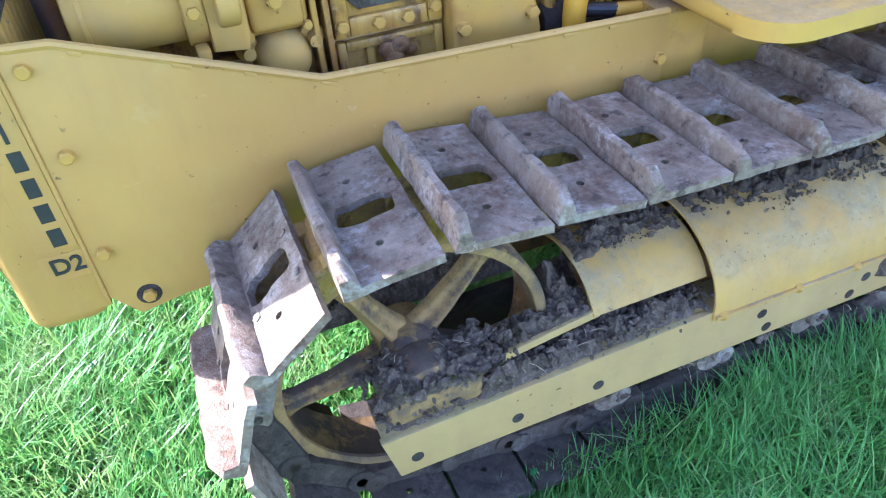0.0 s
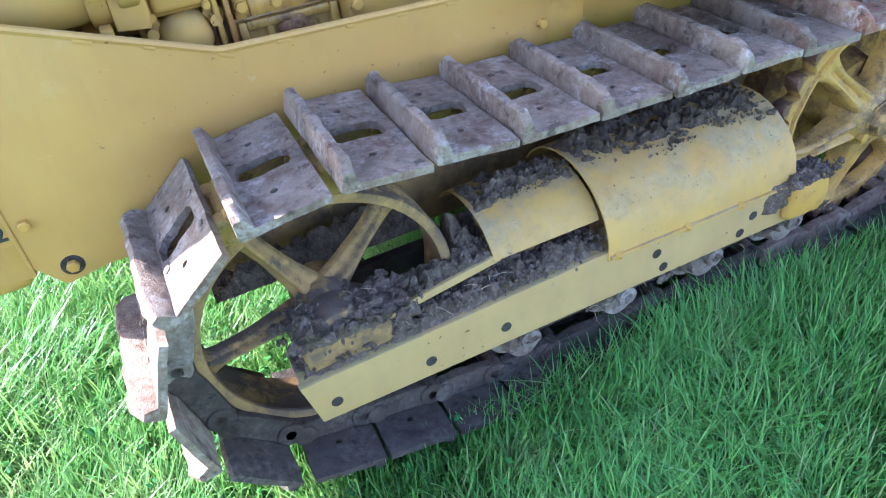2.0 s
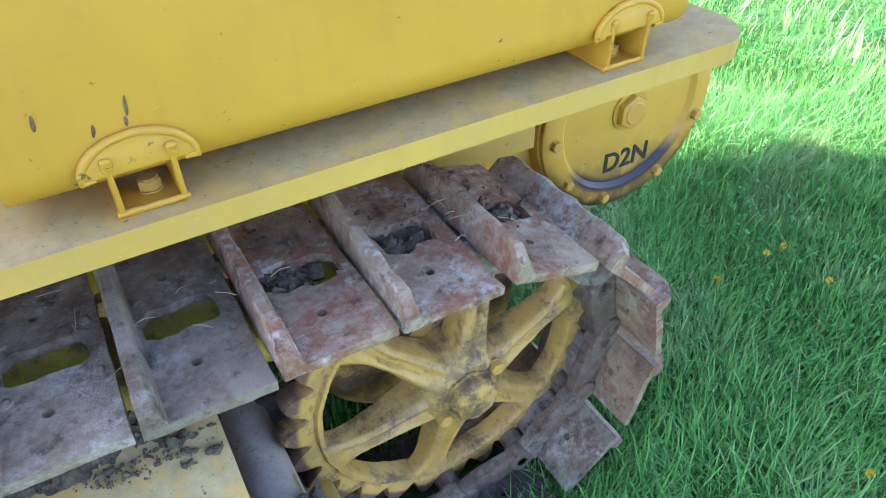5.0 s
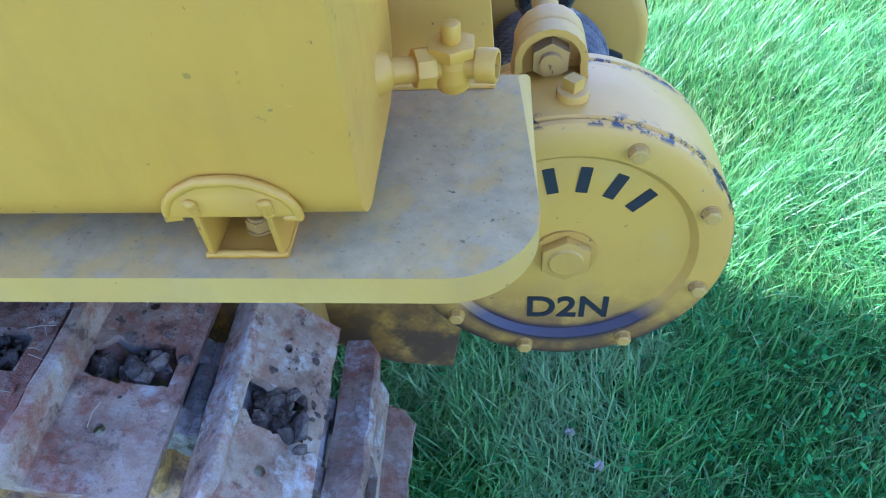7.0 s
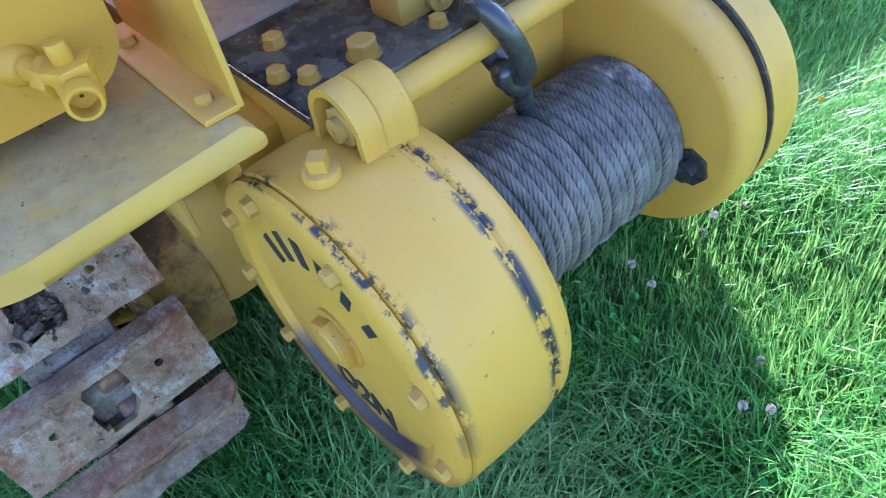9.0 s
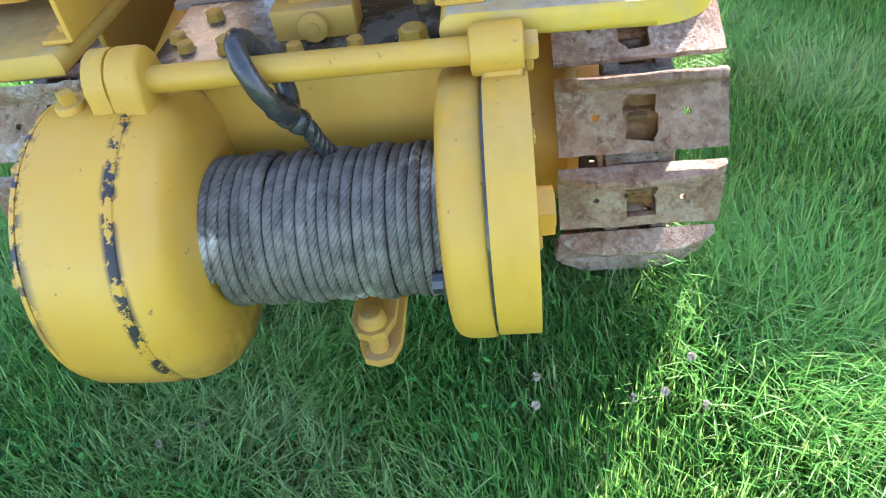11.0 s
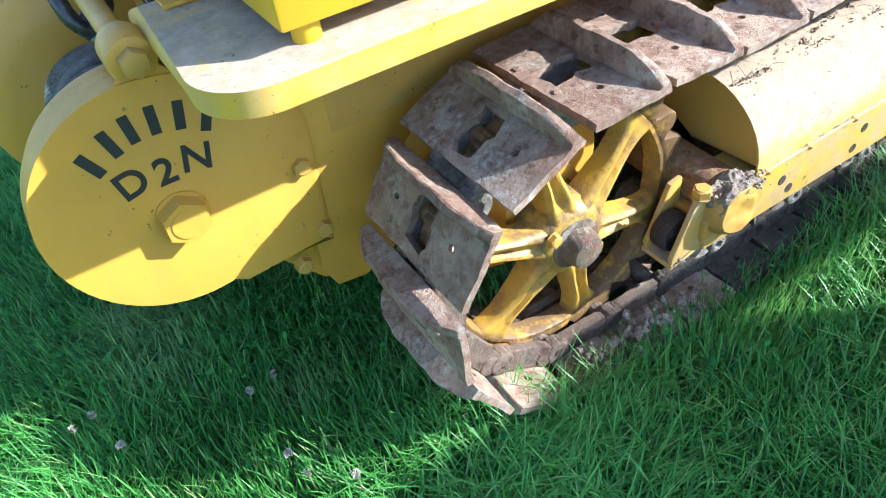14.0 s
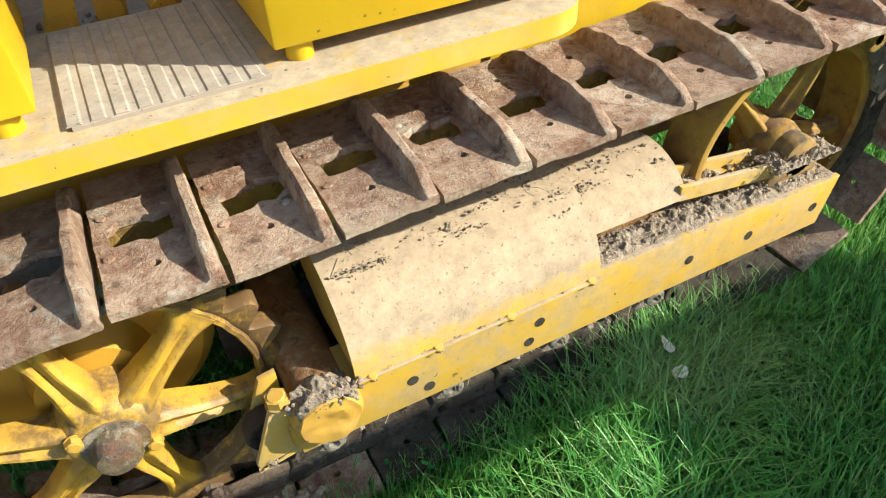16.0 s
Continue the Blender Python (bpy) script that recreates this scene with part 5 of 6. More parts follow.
# drain cock at the rear end
bm = bmesh.new()
C = Vector((0.434, -0.395, 0.012))                          # the cock's upright axis
cyl(bm, (0.355, -0.424, 0.901), (0.378, -0.416, 0.900), 0.026, 0.016, seg=20, bevel=0.003)
cyl(bm, (0.36, -0.423, 0.901), (0.434, -0.395, 0.893), 0.0125, seg=18)
cyl(bm, (0.398, -0.409, 0.897), (0.416, -0.402, 0.895), 0.0195, 0.0195, seg=8, bevel=0.002)
body_rings = [(0.853, 0.010), (0.857, 0.015), (0.868, 0.0185), (0.884, 0.019), (0.894, 0.0175)]
for (z0, r0), (z1, r1) in zip(body_rings, body_rings[1:]):
    cyl(bm, C + Vector((0, 0, z0)), C + Vector((0, 0, z1)), r0, r1, seg=22)
part("drain_cock", bm, M_tank, tank, "yellow-painted drain cock", 35)
bm = bmesh.new()
cyl(bm, C + Vector((0, 0, 0.893)), C + Vector((0, 0, 0.905)), 0.0245, 0.0245, seg=6, bevel=0.0015)
cyl(bm, C + Vector((0, 0, 0.904)), C + Vector((0, 0, 0.924)), 0.0095, seg=14, bevel=0.002)
part("cock_cap", bm, M_tank, tank, "", 30)
bm = bmesh.new()
OUT = Vector((0.975, -0.20, 0.03)).normalized()
U = OUT.orthogonal().normalized()
V = OUT.cross(U)
q = C + Vector((0, 0, 0.882))
rings = []
for d, r in ((0.008, 0.0125), (0.024, 0.013), (0.025, 0.0165), (0.042, 0.0165), (0.044, 0.0155), (0.044, 0.0125), (0.026, 0.0118), (0.026, 0.002)):
    rings.append([bm.verts.new(q + OUT * d + (U * math.cos(t) + V * math.sin(t)) * r) for t in [2 * math.pi * k / 24 for k in range(24)]])
for a, b in zip(rings, rings[1:]):
    for k in range(24):
        bm.faces.new((a[k], a[(k + 1) % 24], b[(k + 1) % 24], b[k]))
part("cock_outlet", bm, M_tank, tank, "", 35)


# ---- boxes on the far fender ----
def tool_box(x0, x1):
    bm = bmesh.new()
    box(bm, x0, x1, 0.24, 0.55, 0.842, 1.25, 0.005)
    b = part("tool_box", bm, M_yellow_clean, tractor, "bright yellow sheet metal box on short round feet", 30)
    bm = bmesh.new()
    box(bm, x0 - 0.004, x1 + 0.004, 0.236, 0.556, 1.0, 1.006, 0.002)
    part("lid_seam", bm, M_yellow_clean, b)
    for x in (x0 + 0.04, x1 - 0.04):
        for y in (0.285, 0.520):
            bm = bmesh.new()
            cyl(bm, (x, y, 0.813), (x, y, 0.845), 0.019, seg=18)
            part("foot", bm, M_yellow_clean, b, "", 30)
    return b


bx = tool_box(-0.105, 0.40)
tool_box(-0.86, -0.385)
bm = bmesh.new()
box(bm, 0.130, 0.152, 0.551, 0.558, 0.885, 0.965, 0.003)
cyl(bm, (0.141, 0.556, 0.878), (0.141, 0.566, 0.878), 0.012, seg=14)
cyl(bm, (0.13, 0.562, 0.945), (0.155, 0.562, 0.945), 0.005, seg=10)
part("latch", bm, M_yellow_dusty, bx, "hasp latch", 30)
# dark block laid on the face for the slot's shaded opening
bm = bmesh.new()
box(bm, 0.345, 0.352, 0.5495, 0.5515, 0.918, 0.934)
part("slot", bm, M_dark, bx)
# ribbed tread plate between the boxes
bm = bmesh.new()
box(bm, -0.372, -0.132, 0.27, 0.565, 0.8155, 0.8205)
tread = part("tread_plate", bm, M_tread, tractor, "dusty ribbed footplate between the boxes")
for k in range(9):
    bm = bmesh.new()
    x = -0.365 + 0.0275 * k
    prism(bm, [(x, 0.8203), (x + 0.020, 0.8203), (x + 0.017, 0.8226), (x + 0.003, 0.8226)], "y", 0.275, 0.562)
    part("rib", bm, M_tread, tread)

# pedals and levers on the floor between the fenders
bm = bmesh.new()
box(bm, -0.72, 0.22, -0.235, 0.235, 0.745, 0.757)
deck = part("floor_plate", bm, M_tread, tractor, "dusty dark floor plate littered with soil")
bm = bmesh.new()
box(bm, -0.665, -0.625, -0.262, -0.215, 0.757, 1.16, 0.005)
box(bm, -0.672, -0.618, -0.268, -0.205, 0.757, 0.772, 0.003)
part("upright_post", bm, M_yellow_worn, tractor, "", 30)
for x, y, lean in ((-0.53, -0.17, 0.10), (-0.47, -0.06, 0.14)):
    bm = bmesh.new()
    tube(bm, [(x, y, 0.757), (x - lean * 0.4, y, 0.83), (x - lean, y + 0.01, 0.93)], 0.010, 10)
    box(bm, x - lean - 0.035, x - lean + 0.030, y - 0.028, y + 0.048, 0.925, 0.938, 0.003)
    cyl(bm, (x, y - 0.03, 0.775), (x, y + 0.03, 0.775), 0.018, seg=14)
    part("foot_pedal", bm, M_yellow_worn, tractor, "worn yellow foot pedal", 30)
bm = bmesh.new()
tube(bm, [(-0.70, -0.20, 0.775), (-0.58, -0.22, 0.80), (-0.40, -0.23, 0.785)], 0.012, 10)
cyl(bm, (-0.60, -0.22, 0.795), (-0.56, -0.222, 0.800), 0.020, seg=6)
part("brake_rod", bm, M_yellow_worn, tractor, "", 40)
for k, (x, y) in enumerate(((-0.14, 0.17), (-0.22, 0.12), (-0.30, 0.17), (-0.40, 0.10))):
    bm = bmesh.new()
    prism(bm, [(x - 0.025, 0.757), (x + 0.025, 0.757), (x + 0.012 - 0.05, 1.02 + 0.05 * (k % 2)), (x - 0.016 - 0.05, 1.02 + 0.05 * (k % 2))], "y", y, y + 0.012, 0.002)
    cyl(bm, (x, y - 0.02, 0.79), (x, y + 0.035, 0.79), 0.022, seg=16)
    part("control_lever", bm, M_yellow, tractor, "flat yellow control lever", 30)

# ---- winch ----
bm = bmesh.new()
prism(bm, [(0.20, 0.30), (0.30, 0.232), (0.375, 0.245), (0.44, 0.33), (0.455, 0.40), (0.455, 0.70), (0.44, 0.742), (0.20, 0.742)], "y", -0.20, 0.318, 0.008)
prism(bm, [(0.10, 0.33), (0.30, 0.228), (0.36, 0.238), (0.385, 0.30), (0.372, 0.39), (0.388, 0.50), (0.378, 0.742), (0.10, 0.742)], "y", 0.316, 0.344, 0.004)
winch = part("winch", bm, M_yellow, tractor, "yellow rear winch with wire rope on its drum", 35)
bm = bmesh.new()
prism(bm, [(0.10, 0.33), (0.30, 0.225), (0.40, 0.215), (0.42, 0.33), (0.35, 0.47), (0.36, 0.70), (0.10, 0.742)], "y", -0.265, -0.198, 0.006)
part("winch_side", bm, M_case, winch, "grimy oil-stained side casting", 35)
WC, WE = (0.568, 0.535), (0.568, 0.565)
WG = (0.566, 0.540)
bm = bmesh.new()
lathe(bm, [(-0.268, 0.10), (-0.268, 0.166), (-0.278, 0.176), (-0.279, 0.212), (-0.273, 0.220), (-0.266, 0.221), (-0.264, 0.217), (-0.261, 0.224), (-0.20, 0.226), (-0.142, 0.225), (-0.136, 0.220), (-0.131, 0.223), (-0.112, 0.219), (-0.095, 0.208), (-0.085, 0.190), (-0.080, 0.165), (-0.078, 0.08)], 0, WG, 72)
gear = part("gear_case", bm, M_case, winch, "round yellow gear case with chipped black edge", 40)
gear.location = (0.004, -0.034, 0.001)
for a in (112, 68, 25, -17, -60, -105, -142, -175, 148):
    bolt(gear, (WG[0] + 0.196 * math.cos(radians(a)), -0.2785, WG[1] + 0.196 * math.sin(radians(a))), (0, -1, 0), 0.95)
bm = bmesh.new()
cyl(bm, (WG[0], -0.267, WG[1]), (WG[0], -0.272, WG[1]), 0.044, seg=28)
cyl(bm, (WG[0], -0.271, WG[1]), (WG[0], -0.286, WG[1]), 0.038, 0.037, seg=6, bevel=0.002)
cyl(bm, (WG[0], -0.285, WG[1]), (WG[0], -0.289, WG[1]), 0.026, 0.022, seg=24)
part("centre_nut", bm, M_yellow, gear, "large hexagonal nut", 25)
for k in range(6):                                        # maker's name as plain bars on an arc
    a = radians(138 - 18.2 * k)
    bm = bmesh.new()
    box(bm, -0.0075, 0.0075, -0.001, 0.001, -0.020, 0.020)
    o = part("letter_bar", bm, M_black, gear)
    o.matrix_basis = pose(WG[0] + 0.132 * math.cos(a), -0.2688, WG[1] + 0.132 * math.sin(a), 0, 90 - math.degrees(a), 0)
lettering("D2N", 0.062, pose(0.577, -0.2688, 0.424, 90, 0, 0), gear)
bm = bmesh.new()
cyl(bm, (0.563, -0.224, 0.745), (0.563, -0.224, 0.775), 0.020, seg=20, bevel=0.003)
cyl(bm, (0.563, -0.224, 0.774), (0.563, -0.224, 0.79), 0.013, seg=4)
part("filler_plug", bm, M_yellow, gear, "", 30)

# end case on the far side: a drop shape that runs into the body
bm = bmesh.new()
def drop(r):
    pts = [(WE[0] + r * math.cos(radians(a)), WE[1] + r * math.sin(radians(a))) for a in range(-106, 106, 6)]
    return pts + [(0.37, 0.742), (0.33, 0.60), (0.34, 0.345)]
prism(bm, drop(0.197), "y", 0.291, 0.349, 0.018)
endc = part("end_case", bm, M_yellow, winch, "yellow end case with black lettering", 40)
bm = bmesh.new()
lathe(bm, [(0.228, 0.10), (0.228, 0.176), (0.230, 0.185), (0.235, 0.192), (0.243, 0.196), (0.252, 0.198), (0.284, 0.198), (0.287, 0.196), (0.288, 0.190)], 0, (0.563, 0.556), 96)
part("drum_flange", bm, M_yellow, winch, "", 40)
bm = bmesh.new()
prism(bm, drop(0.1955), "y", 0.2875, 0.2922, 0.0008)
part("case_joint", bm, M_grease, winch, "thin dark oily joint")
bm = bmesh.new()
cyl(bm, (WC[0], 0.347, WC[1]), (WC[0], 0.352, WC[1]), 0.042, seg=28)
cyl(bm, (WC[0], 0.351, WC[1]), (WC[0], 0.378, WC[1]), 0.040, 0.038, seg=6)
cyl(bm, (WC[0], 0.377, WC[1]), (WC[0], 0.380, WC[1]), 0.025, seg=24)
part("centre_nut", bm, M_yellow, endc, "large hexagonal nut", 25)
for k, (x, z) in enumerate(((0.652, 0.668), (0.617, 0.688), (0.586, 0.698), (0.552, 0.699), (0.516, 0.692), (0.481, 0.674))):
    bm = bmesh.new()
    box(bm, -0.0075, 0.0075, -0.001, 0.001, -0.022, 0.022)
    o = part("letter_bar", bm, M_black, endc)
    o.matrix_basis = pose(x, 0.3497, z, 0, (28, 16, 6, -4, -12, -22)[k] * 1.0, 0)
for x, z, r, ch in ((0.614, 0.617, -12, "D"), (0.565, 0.615, 0, "2"), (0.516, 0.617, 12, "N")):
    lettering(ch, 0.062, pose(x, 0.3497, z, 90, 0, 180) @ pose(0, 0, 0, 0, 0, -r), endc)
for x, y, z in ((0.405, 0.345, 0.69), (0.368, 0.345, 0.53), (0.36, 0.345, 0.39), (0.415, 0.349, 0.335)):
    bolt(winch, (x, y, z), (0, 1, 0), 1.3)

# drum with rope: one long wire rope of six twisted strands
bm = bmesh.new()
lathe(bm, [(-0.125, 0.088), (0.232, 0.088)], 0, WC, 48)
part("drum", bm, M_dark, winch, "", 40)


def wire_rope(path, r, lay, ring=12):
    """A rope along points, its surface a bundle of twisted strands."""
    bm = bmesh.new()
    n = len(path)
    rings, s, ref = [], 0.0, None
    for i, p in enumerate(path):
        d = (path[min(i + 1, n - 1)] - path[max(i - 1, 0)]).normalized()
        ref = d.orthogonal() if ref is None else ref
        ref = (ref - d * ref.dot(d)).normalized()
        side = d.cross(ref)
        if i:
            s += (p - path[i - 1]).length
        tw = 2 * math.pi * s / lay
        rr = []
        for k in range(ring):
            a = 2 * math.pi * k / ring + tw
            q = r * (1.0 if k % 2 else 0.82)
            rr.append(bm.verts.new(p + (ref * math.cos(a) + side * math.sin(a)) * q))
        rings.append(rr)
    for a, b in zip(rings, rings[1:]):
        for k in range(ring):
            bm.faces.new((a[k], a[(k + 1) % ring], b[(k + 1) % ring], b[k]))
    return bm


WRAPS, PER = 22, 150
coil = []
for k in range(WRAPS * PER + 1):
    a = 2 * math.pi * k / PER
    w = k / PER
    rr = 0.107 + 0.0025 * math.sin(w * 1.7) + (0.003 if 5.2 < w < 5.8 else 0) + 0.0012 * math.sin(a * 2 + w)
    coil.append(Vector((WC[0] + rr * math.cos(a), -0.112 + 0.01565 * w + 0.0007 * math.sin(w * 2.3), WC[1] + rr * math.sin(a))))
part("wire_rope", wire_rope(coil, 0.0084, 0.095, 18), M_rope, winch, "grey twisted wire rope wound on the drum", 60)

# rope tail and its black eye hung over the guide bar
tail = [Vector(p) for p in ((0.535, 0.062, 0.640), (0.542, 0.052, 0.665), (0.545, 0.045, 0.69), (0.545, 0.034, 0.708), (0.548, 0.020, 0.722))]
tail = [tail[int(t)].lerp(tail[min(int(t) + 1, 4)], t % 1) for t in np.linspace(0, 4, 40)]
part("rope_tail", wire_rope(tail, 0.014, 0.07), M_grease, winch, "black greasy rope end", 60)
bm = bmesh.new()
ring = []
for k in range(28):
    a = 2 * math.pi * k / 28
    ring.append(Vector((0.548 + 0.034 * math.cos(a), 0.008 - 0.022 * math.sin(a), 0.776 + 0.054 * math.sin(a))))
tube(bm, ring, 0.0138, 12, closed=True)
for p, r in (((0.549, 0.024, 0.720), 0.021), ((0.546, 0.033, 0.706), 0.019), ((0.552, 0.014, 0.732), 0.018)):
    bmesh.ops.create_icosphere(bm, subdivisions=3, radius=r, matrix=Matrix.Translation(p))
roughen(bm, 0.003, 45, 3)
part("rope_eye", bm, M_grease, winch, "black rope eye hooked over the guide bar", 60)

# guide bar with its end bosses
bm = bmesh.new()
cyl(bm, (0.543, -0.17, 0.785), (0.543, 0.33, 0.785), 0.0185, seg=24)
bar = part("guide_bar", bm, M_yellow, winch, "", 40)
bm = bmesh.new()
arch = [(0.494, 0.745)] + [(0.543 + 0.045 * math.cos(radians(a)), 0.787 + 0.045 * math.sin(radians(a))) for a in range(190, -11, -20)] + [(0.592, 0.745)]
bent_strip(bm, arch, "y", -0.218, -0.190, 0.009)
prism(bm, arch, "y", -0.192, -0.145, 0.010)
part("bar_boss", bm, M_yellow, winch, "", 35)
bm = bmesh.new()
cyl(bm, (0.543, -0.19, 0.785), (0.543, -0.212, 0.785), 0.026, 0.025, seg=6)
cyl(bm, (0.543, -0.211, 0.785), (0.543, -0.220, 0.785), 0.014, seg=16)
part("bar_nut", bm, M_yellow_worn, winch, "", 30)
bm = bmesh.new()
cyl(bm, (0.543, 0.278, 0.785), (0.543, 0.346, 0.785), 0.034, seg=32, bevel=0.007)
prism(bm, [(0.490, 0.728), (0.512, 0.752), (0.518, 0.79), (0.568, 0.79), (0.575, 0.752), (0.604, 0.728)], "y", 0.292, 0.344, 0.010)
part("bar_boss", bm, M_yellow, winch, "", 35)
bm = bmesh.new()
cyl(bm, (0.543, 0.344, 0.785), (0.543, 0.364, 0.785), 0.021, 0.020, seg=6, bevel=0.002)
part("bar_nut", bm, M_yellow_worn, winch, "", 30)
# oily top plate with bolts and a breather block
bm = bmesh.new()
box(bm, 0.20, 0.462, -0.205, 0.245, 0.741, 0.753, 0.002)
tp = part("top_plate", bm, M_oily, winch, "oily dark top plate with bolts")
for x, y, k in ((0.406, -0.082, 1.7), (0.394, -0.157, 1.1), (0.434, 0.195, 1.7), (0.43, 0.02, 1.0), (0.43, 0.11, 1.0), (0.36, -0.18, 1.1), (0.30, 0.20, 1.2), (0.29, -0.14, 1.2), (0.24, 0.21, 1.2)):
    bolt(tp, (x, y, 0.752), (0, 0, 1), k)
bm = bmesh.new()
box(bm, 0.335, 0.40, -0.015, 0.11, 0.752, 0.80, 0.005)
cyl(bm, (0.40, 0.048, 0.775), (0.413, 0.048, 0.775), 0.022, seg=24, bevel=0.002)
cyl(bm, (0.412, 0.048, 0.775), (0.416, 0.048, 0.775), 0.010, seg=16)
box(bm, 0.30, 0.375, 0.01, 0.09, 0.79, 0.90, 0.006)
part("breather_block", bm, M_yellow_worn, winch, "yellow block with round plug", 30)
# drawbar clevis and pin under the drum
bm = bmesh.new()
for z0, z1 in ((0.332, 0.352), (0.262, 0.282)):
    prism(bm, [(0.36, 0.02), (0.54, 0.02), (0.575, 0.035), (0.583, 0.06), (0.575, 0.085), (0.54, 0.10), (0.36, 0.10)], "z", z0 - 0.06, z1 - 0.06, 0.005)
cl = part("drawbar_clevis", bm, M_yellow_worn, winch, "rusty yellow drawbar clevis", 30)
bm = bmesh.new()
cyl(bm, (0.548, 0.06, 0.19), (0.548, 0.06, 0.312), 0.018, seg=20)
cyl(bm, (0.548, 0.06, 0.292), (0.548, 0.06, 0.318), 0.028, 0.020, seg=20, bevel=0.004)
part("pin", bm, M_yellow_worn, cl, "", 35)
# rope clamp in the near flange
bm = bmesh.new()
cyl(bm, (0.69, 0.221, 0.521), (0.69, 0.2275, 0.521), 0.030, seg=7)
cyl(bm, (0.69, 0.205, 0.521), (0.69, 0.222, 0.521), 0.016, seg=9)
part("rope_clamp", bm, M_grease, winch, "black rope clamp")

# ---- neighbouring orange crawler, parked alongside ----
def rust_orange():
    n = Nodes("faded_orange_paint")
    c = n.mix(n.ramp(n.noise(6, 5, 0.7), 0.35, 0.65), (0.50, 0.11, 0.05), (0.36, 0.20, 0.15))
    c = n.mix(n.mul(n.ramp(n.noise(30, 5), 0.55, 0.7), 0.5), c, (0.14, 0.07, 0.05))
    return n.finish(c, 0.7, 0.0, n.noise(50, 4), 0.2, 0.003)


M_orange = rust_orange()
other = empty("orange_crawler", "faded orange crawler tractor parked alongside on grass", "tractor", (-2.35, 2.2, 0))
# unseen upper blocks, sized so their shadows leave one sunlit patch of grass
bm = bmesh.new()
box(bm, -1.15, -0.40, -0.30, 0.60, 0.45, 1.43, 0.03)
part("hood", bm, M_orange, other, "", 30)
bm = bmesh.new()
box(bm, 0.30, 1.02, -0.30, 0.80, 0.55, 1.40, 0.03)
part("seat_box", bm, M_orange, other, "", 30)
bm = bmesh.new()
box(bm, -0.60, 0.45, -0.30, 0.50, 0.18, 1.09, 0.03)
part("gear_case", bm, M_orange, other, "", 30)
# unseen bar, added only to shade the grass beside the rail
bm = bmesh.new()
tube(bm, [(-0.45, -0.28, 1.385), (0.40, -0.28, 1.385)], 0.065, 16)
part("side_rail", bm, M_orange, other, "", 40)
bm = bmesh.new()
box(bm, -0.30, 0.20, -0.36, -0.30, 0.20, 0.50, 0.02)
part("side_plate", bm, M_orange, other, "", 30)
for y0 in (-0.38, 0.85):
    bm = bmesh.new()
    rows = []
    for cx, r, a0 in ((-0.47, 0.31, 90), (-1.75, 0.30, 270)):
        for k in range(13):
            a = radians(a0 - 15 * k)
            c, d = math.cos(a), math.sin(a)
            rows.append([bm.verts.new(p) for p in ((cx + r * c, y0, 0.34 + r * d), (cx + r * c, y0 + 0.30, 0.34 + r * d), (cx + (r + 0.03) * c, y0 + 0.30, 0.34 + (r + 0.03) * d), (cx + (r + 0.03) * c, y0, 0.34 + (r + 0.03) * d))])
    for p, q in zip(rows, rows[1:] + rows[:1]):
        for k in range(4):
            bm.faces.new((p[k], p[(k + 1) % 4], q[(k + 1) % 4], q[k]))
    part("track_belt", bm, M_shoe, other, "grey steel track")
    for cx, r in ((-0.47, 0.285), (-1.75, 0.27)):
        bm = bmesh.new()
        lathe(bm, [(y0 + 0.06, r - 0.06), (y0 + 0.06, r), (y0 + 0.20, r), (y0 + 0.20, r - 0.06), (y0 + 0.06, r - 0.06)], 0, (cx, 0.34), 40, cap=False)
        wheel_spokes(bm, (cx, 0.34), 5, 0.0, r - 0.03, 0.07, 0.05, y0 + 0.16, y0 + 0.09, 0.15)
        part("wheel", bm, M_orange, other, "", 40)
    bm = bmesh.new()
    box(bm, -1.6, -0.62, y0 + 0.02, y0 + 0.10, 0.14, 0.36, 0.01)
    part("track_rail", bm, M_orange, other)

# ---- dried soil on the machine ----
def soil_bed(bm, place, nu, nv, thick, scale, bias, seed):
    """A crusted layer over place(u, v) -> (point, normal): bumpy, and open where the noise falls away."""
    grid = []
    for i in range(nu + 1):
        row = []
        for j in range(nv + 1):
            u, v = i / nu, j / nv
            p, w = place(u, v)
            p, w = Vector(p), Vector(w)
            f = noise.fractal(p * scale + Vector((seed, 0, 0)), 0.8, 2.1, 5)
            rim = min(1.0, 5 * v * (1 - v) * 1.3, 12 * u * (1 - u))
            f += (0.9 * noise.noise(p * 62 + Vector((seed, 3, 0))) + 0.55 * noise.noise(p * 130)) * min(1.0, 0.018 / thick) + 0.2
            h = thick * (f * 0.75 - 0.15 + bias) * (0.35 + 0.65 * rim) - thick * 0.35 * (1 - rim)
            row.append(bm.verts.new(p + w * max(h, -0.006)))
        grid.append(row)
    for i in range(nu):
        for j in range(nv):
            bm.faces.new((grid[i][j], grid[i + 1][j], grid[i + 1][j + 1], grid[i][j + 1]))


bm = bmesh.new()
bmesh.ops.create_icosphere(bm, subdivisions=1, radius=1.0)
BALL = np.array([v.co[:] for v in bm.verts])
BALL_F = np.array([[v.index for v in f.verts] for f in bm.faces])
bm.free()


def mesh_thing(name, verts, faces, material, label, category):
    me = bpy.data.meshes.new(name)
    me.from_pydata(verts.tolist(), [], faces.tolist())
    me.materials.append(material)
    return tagged(new(name, me), label=label, category=category, kind="stuff")


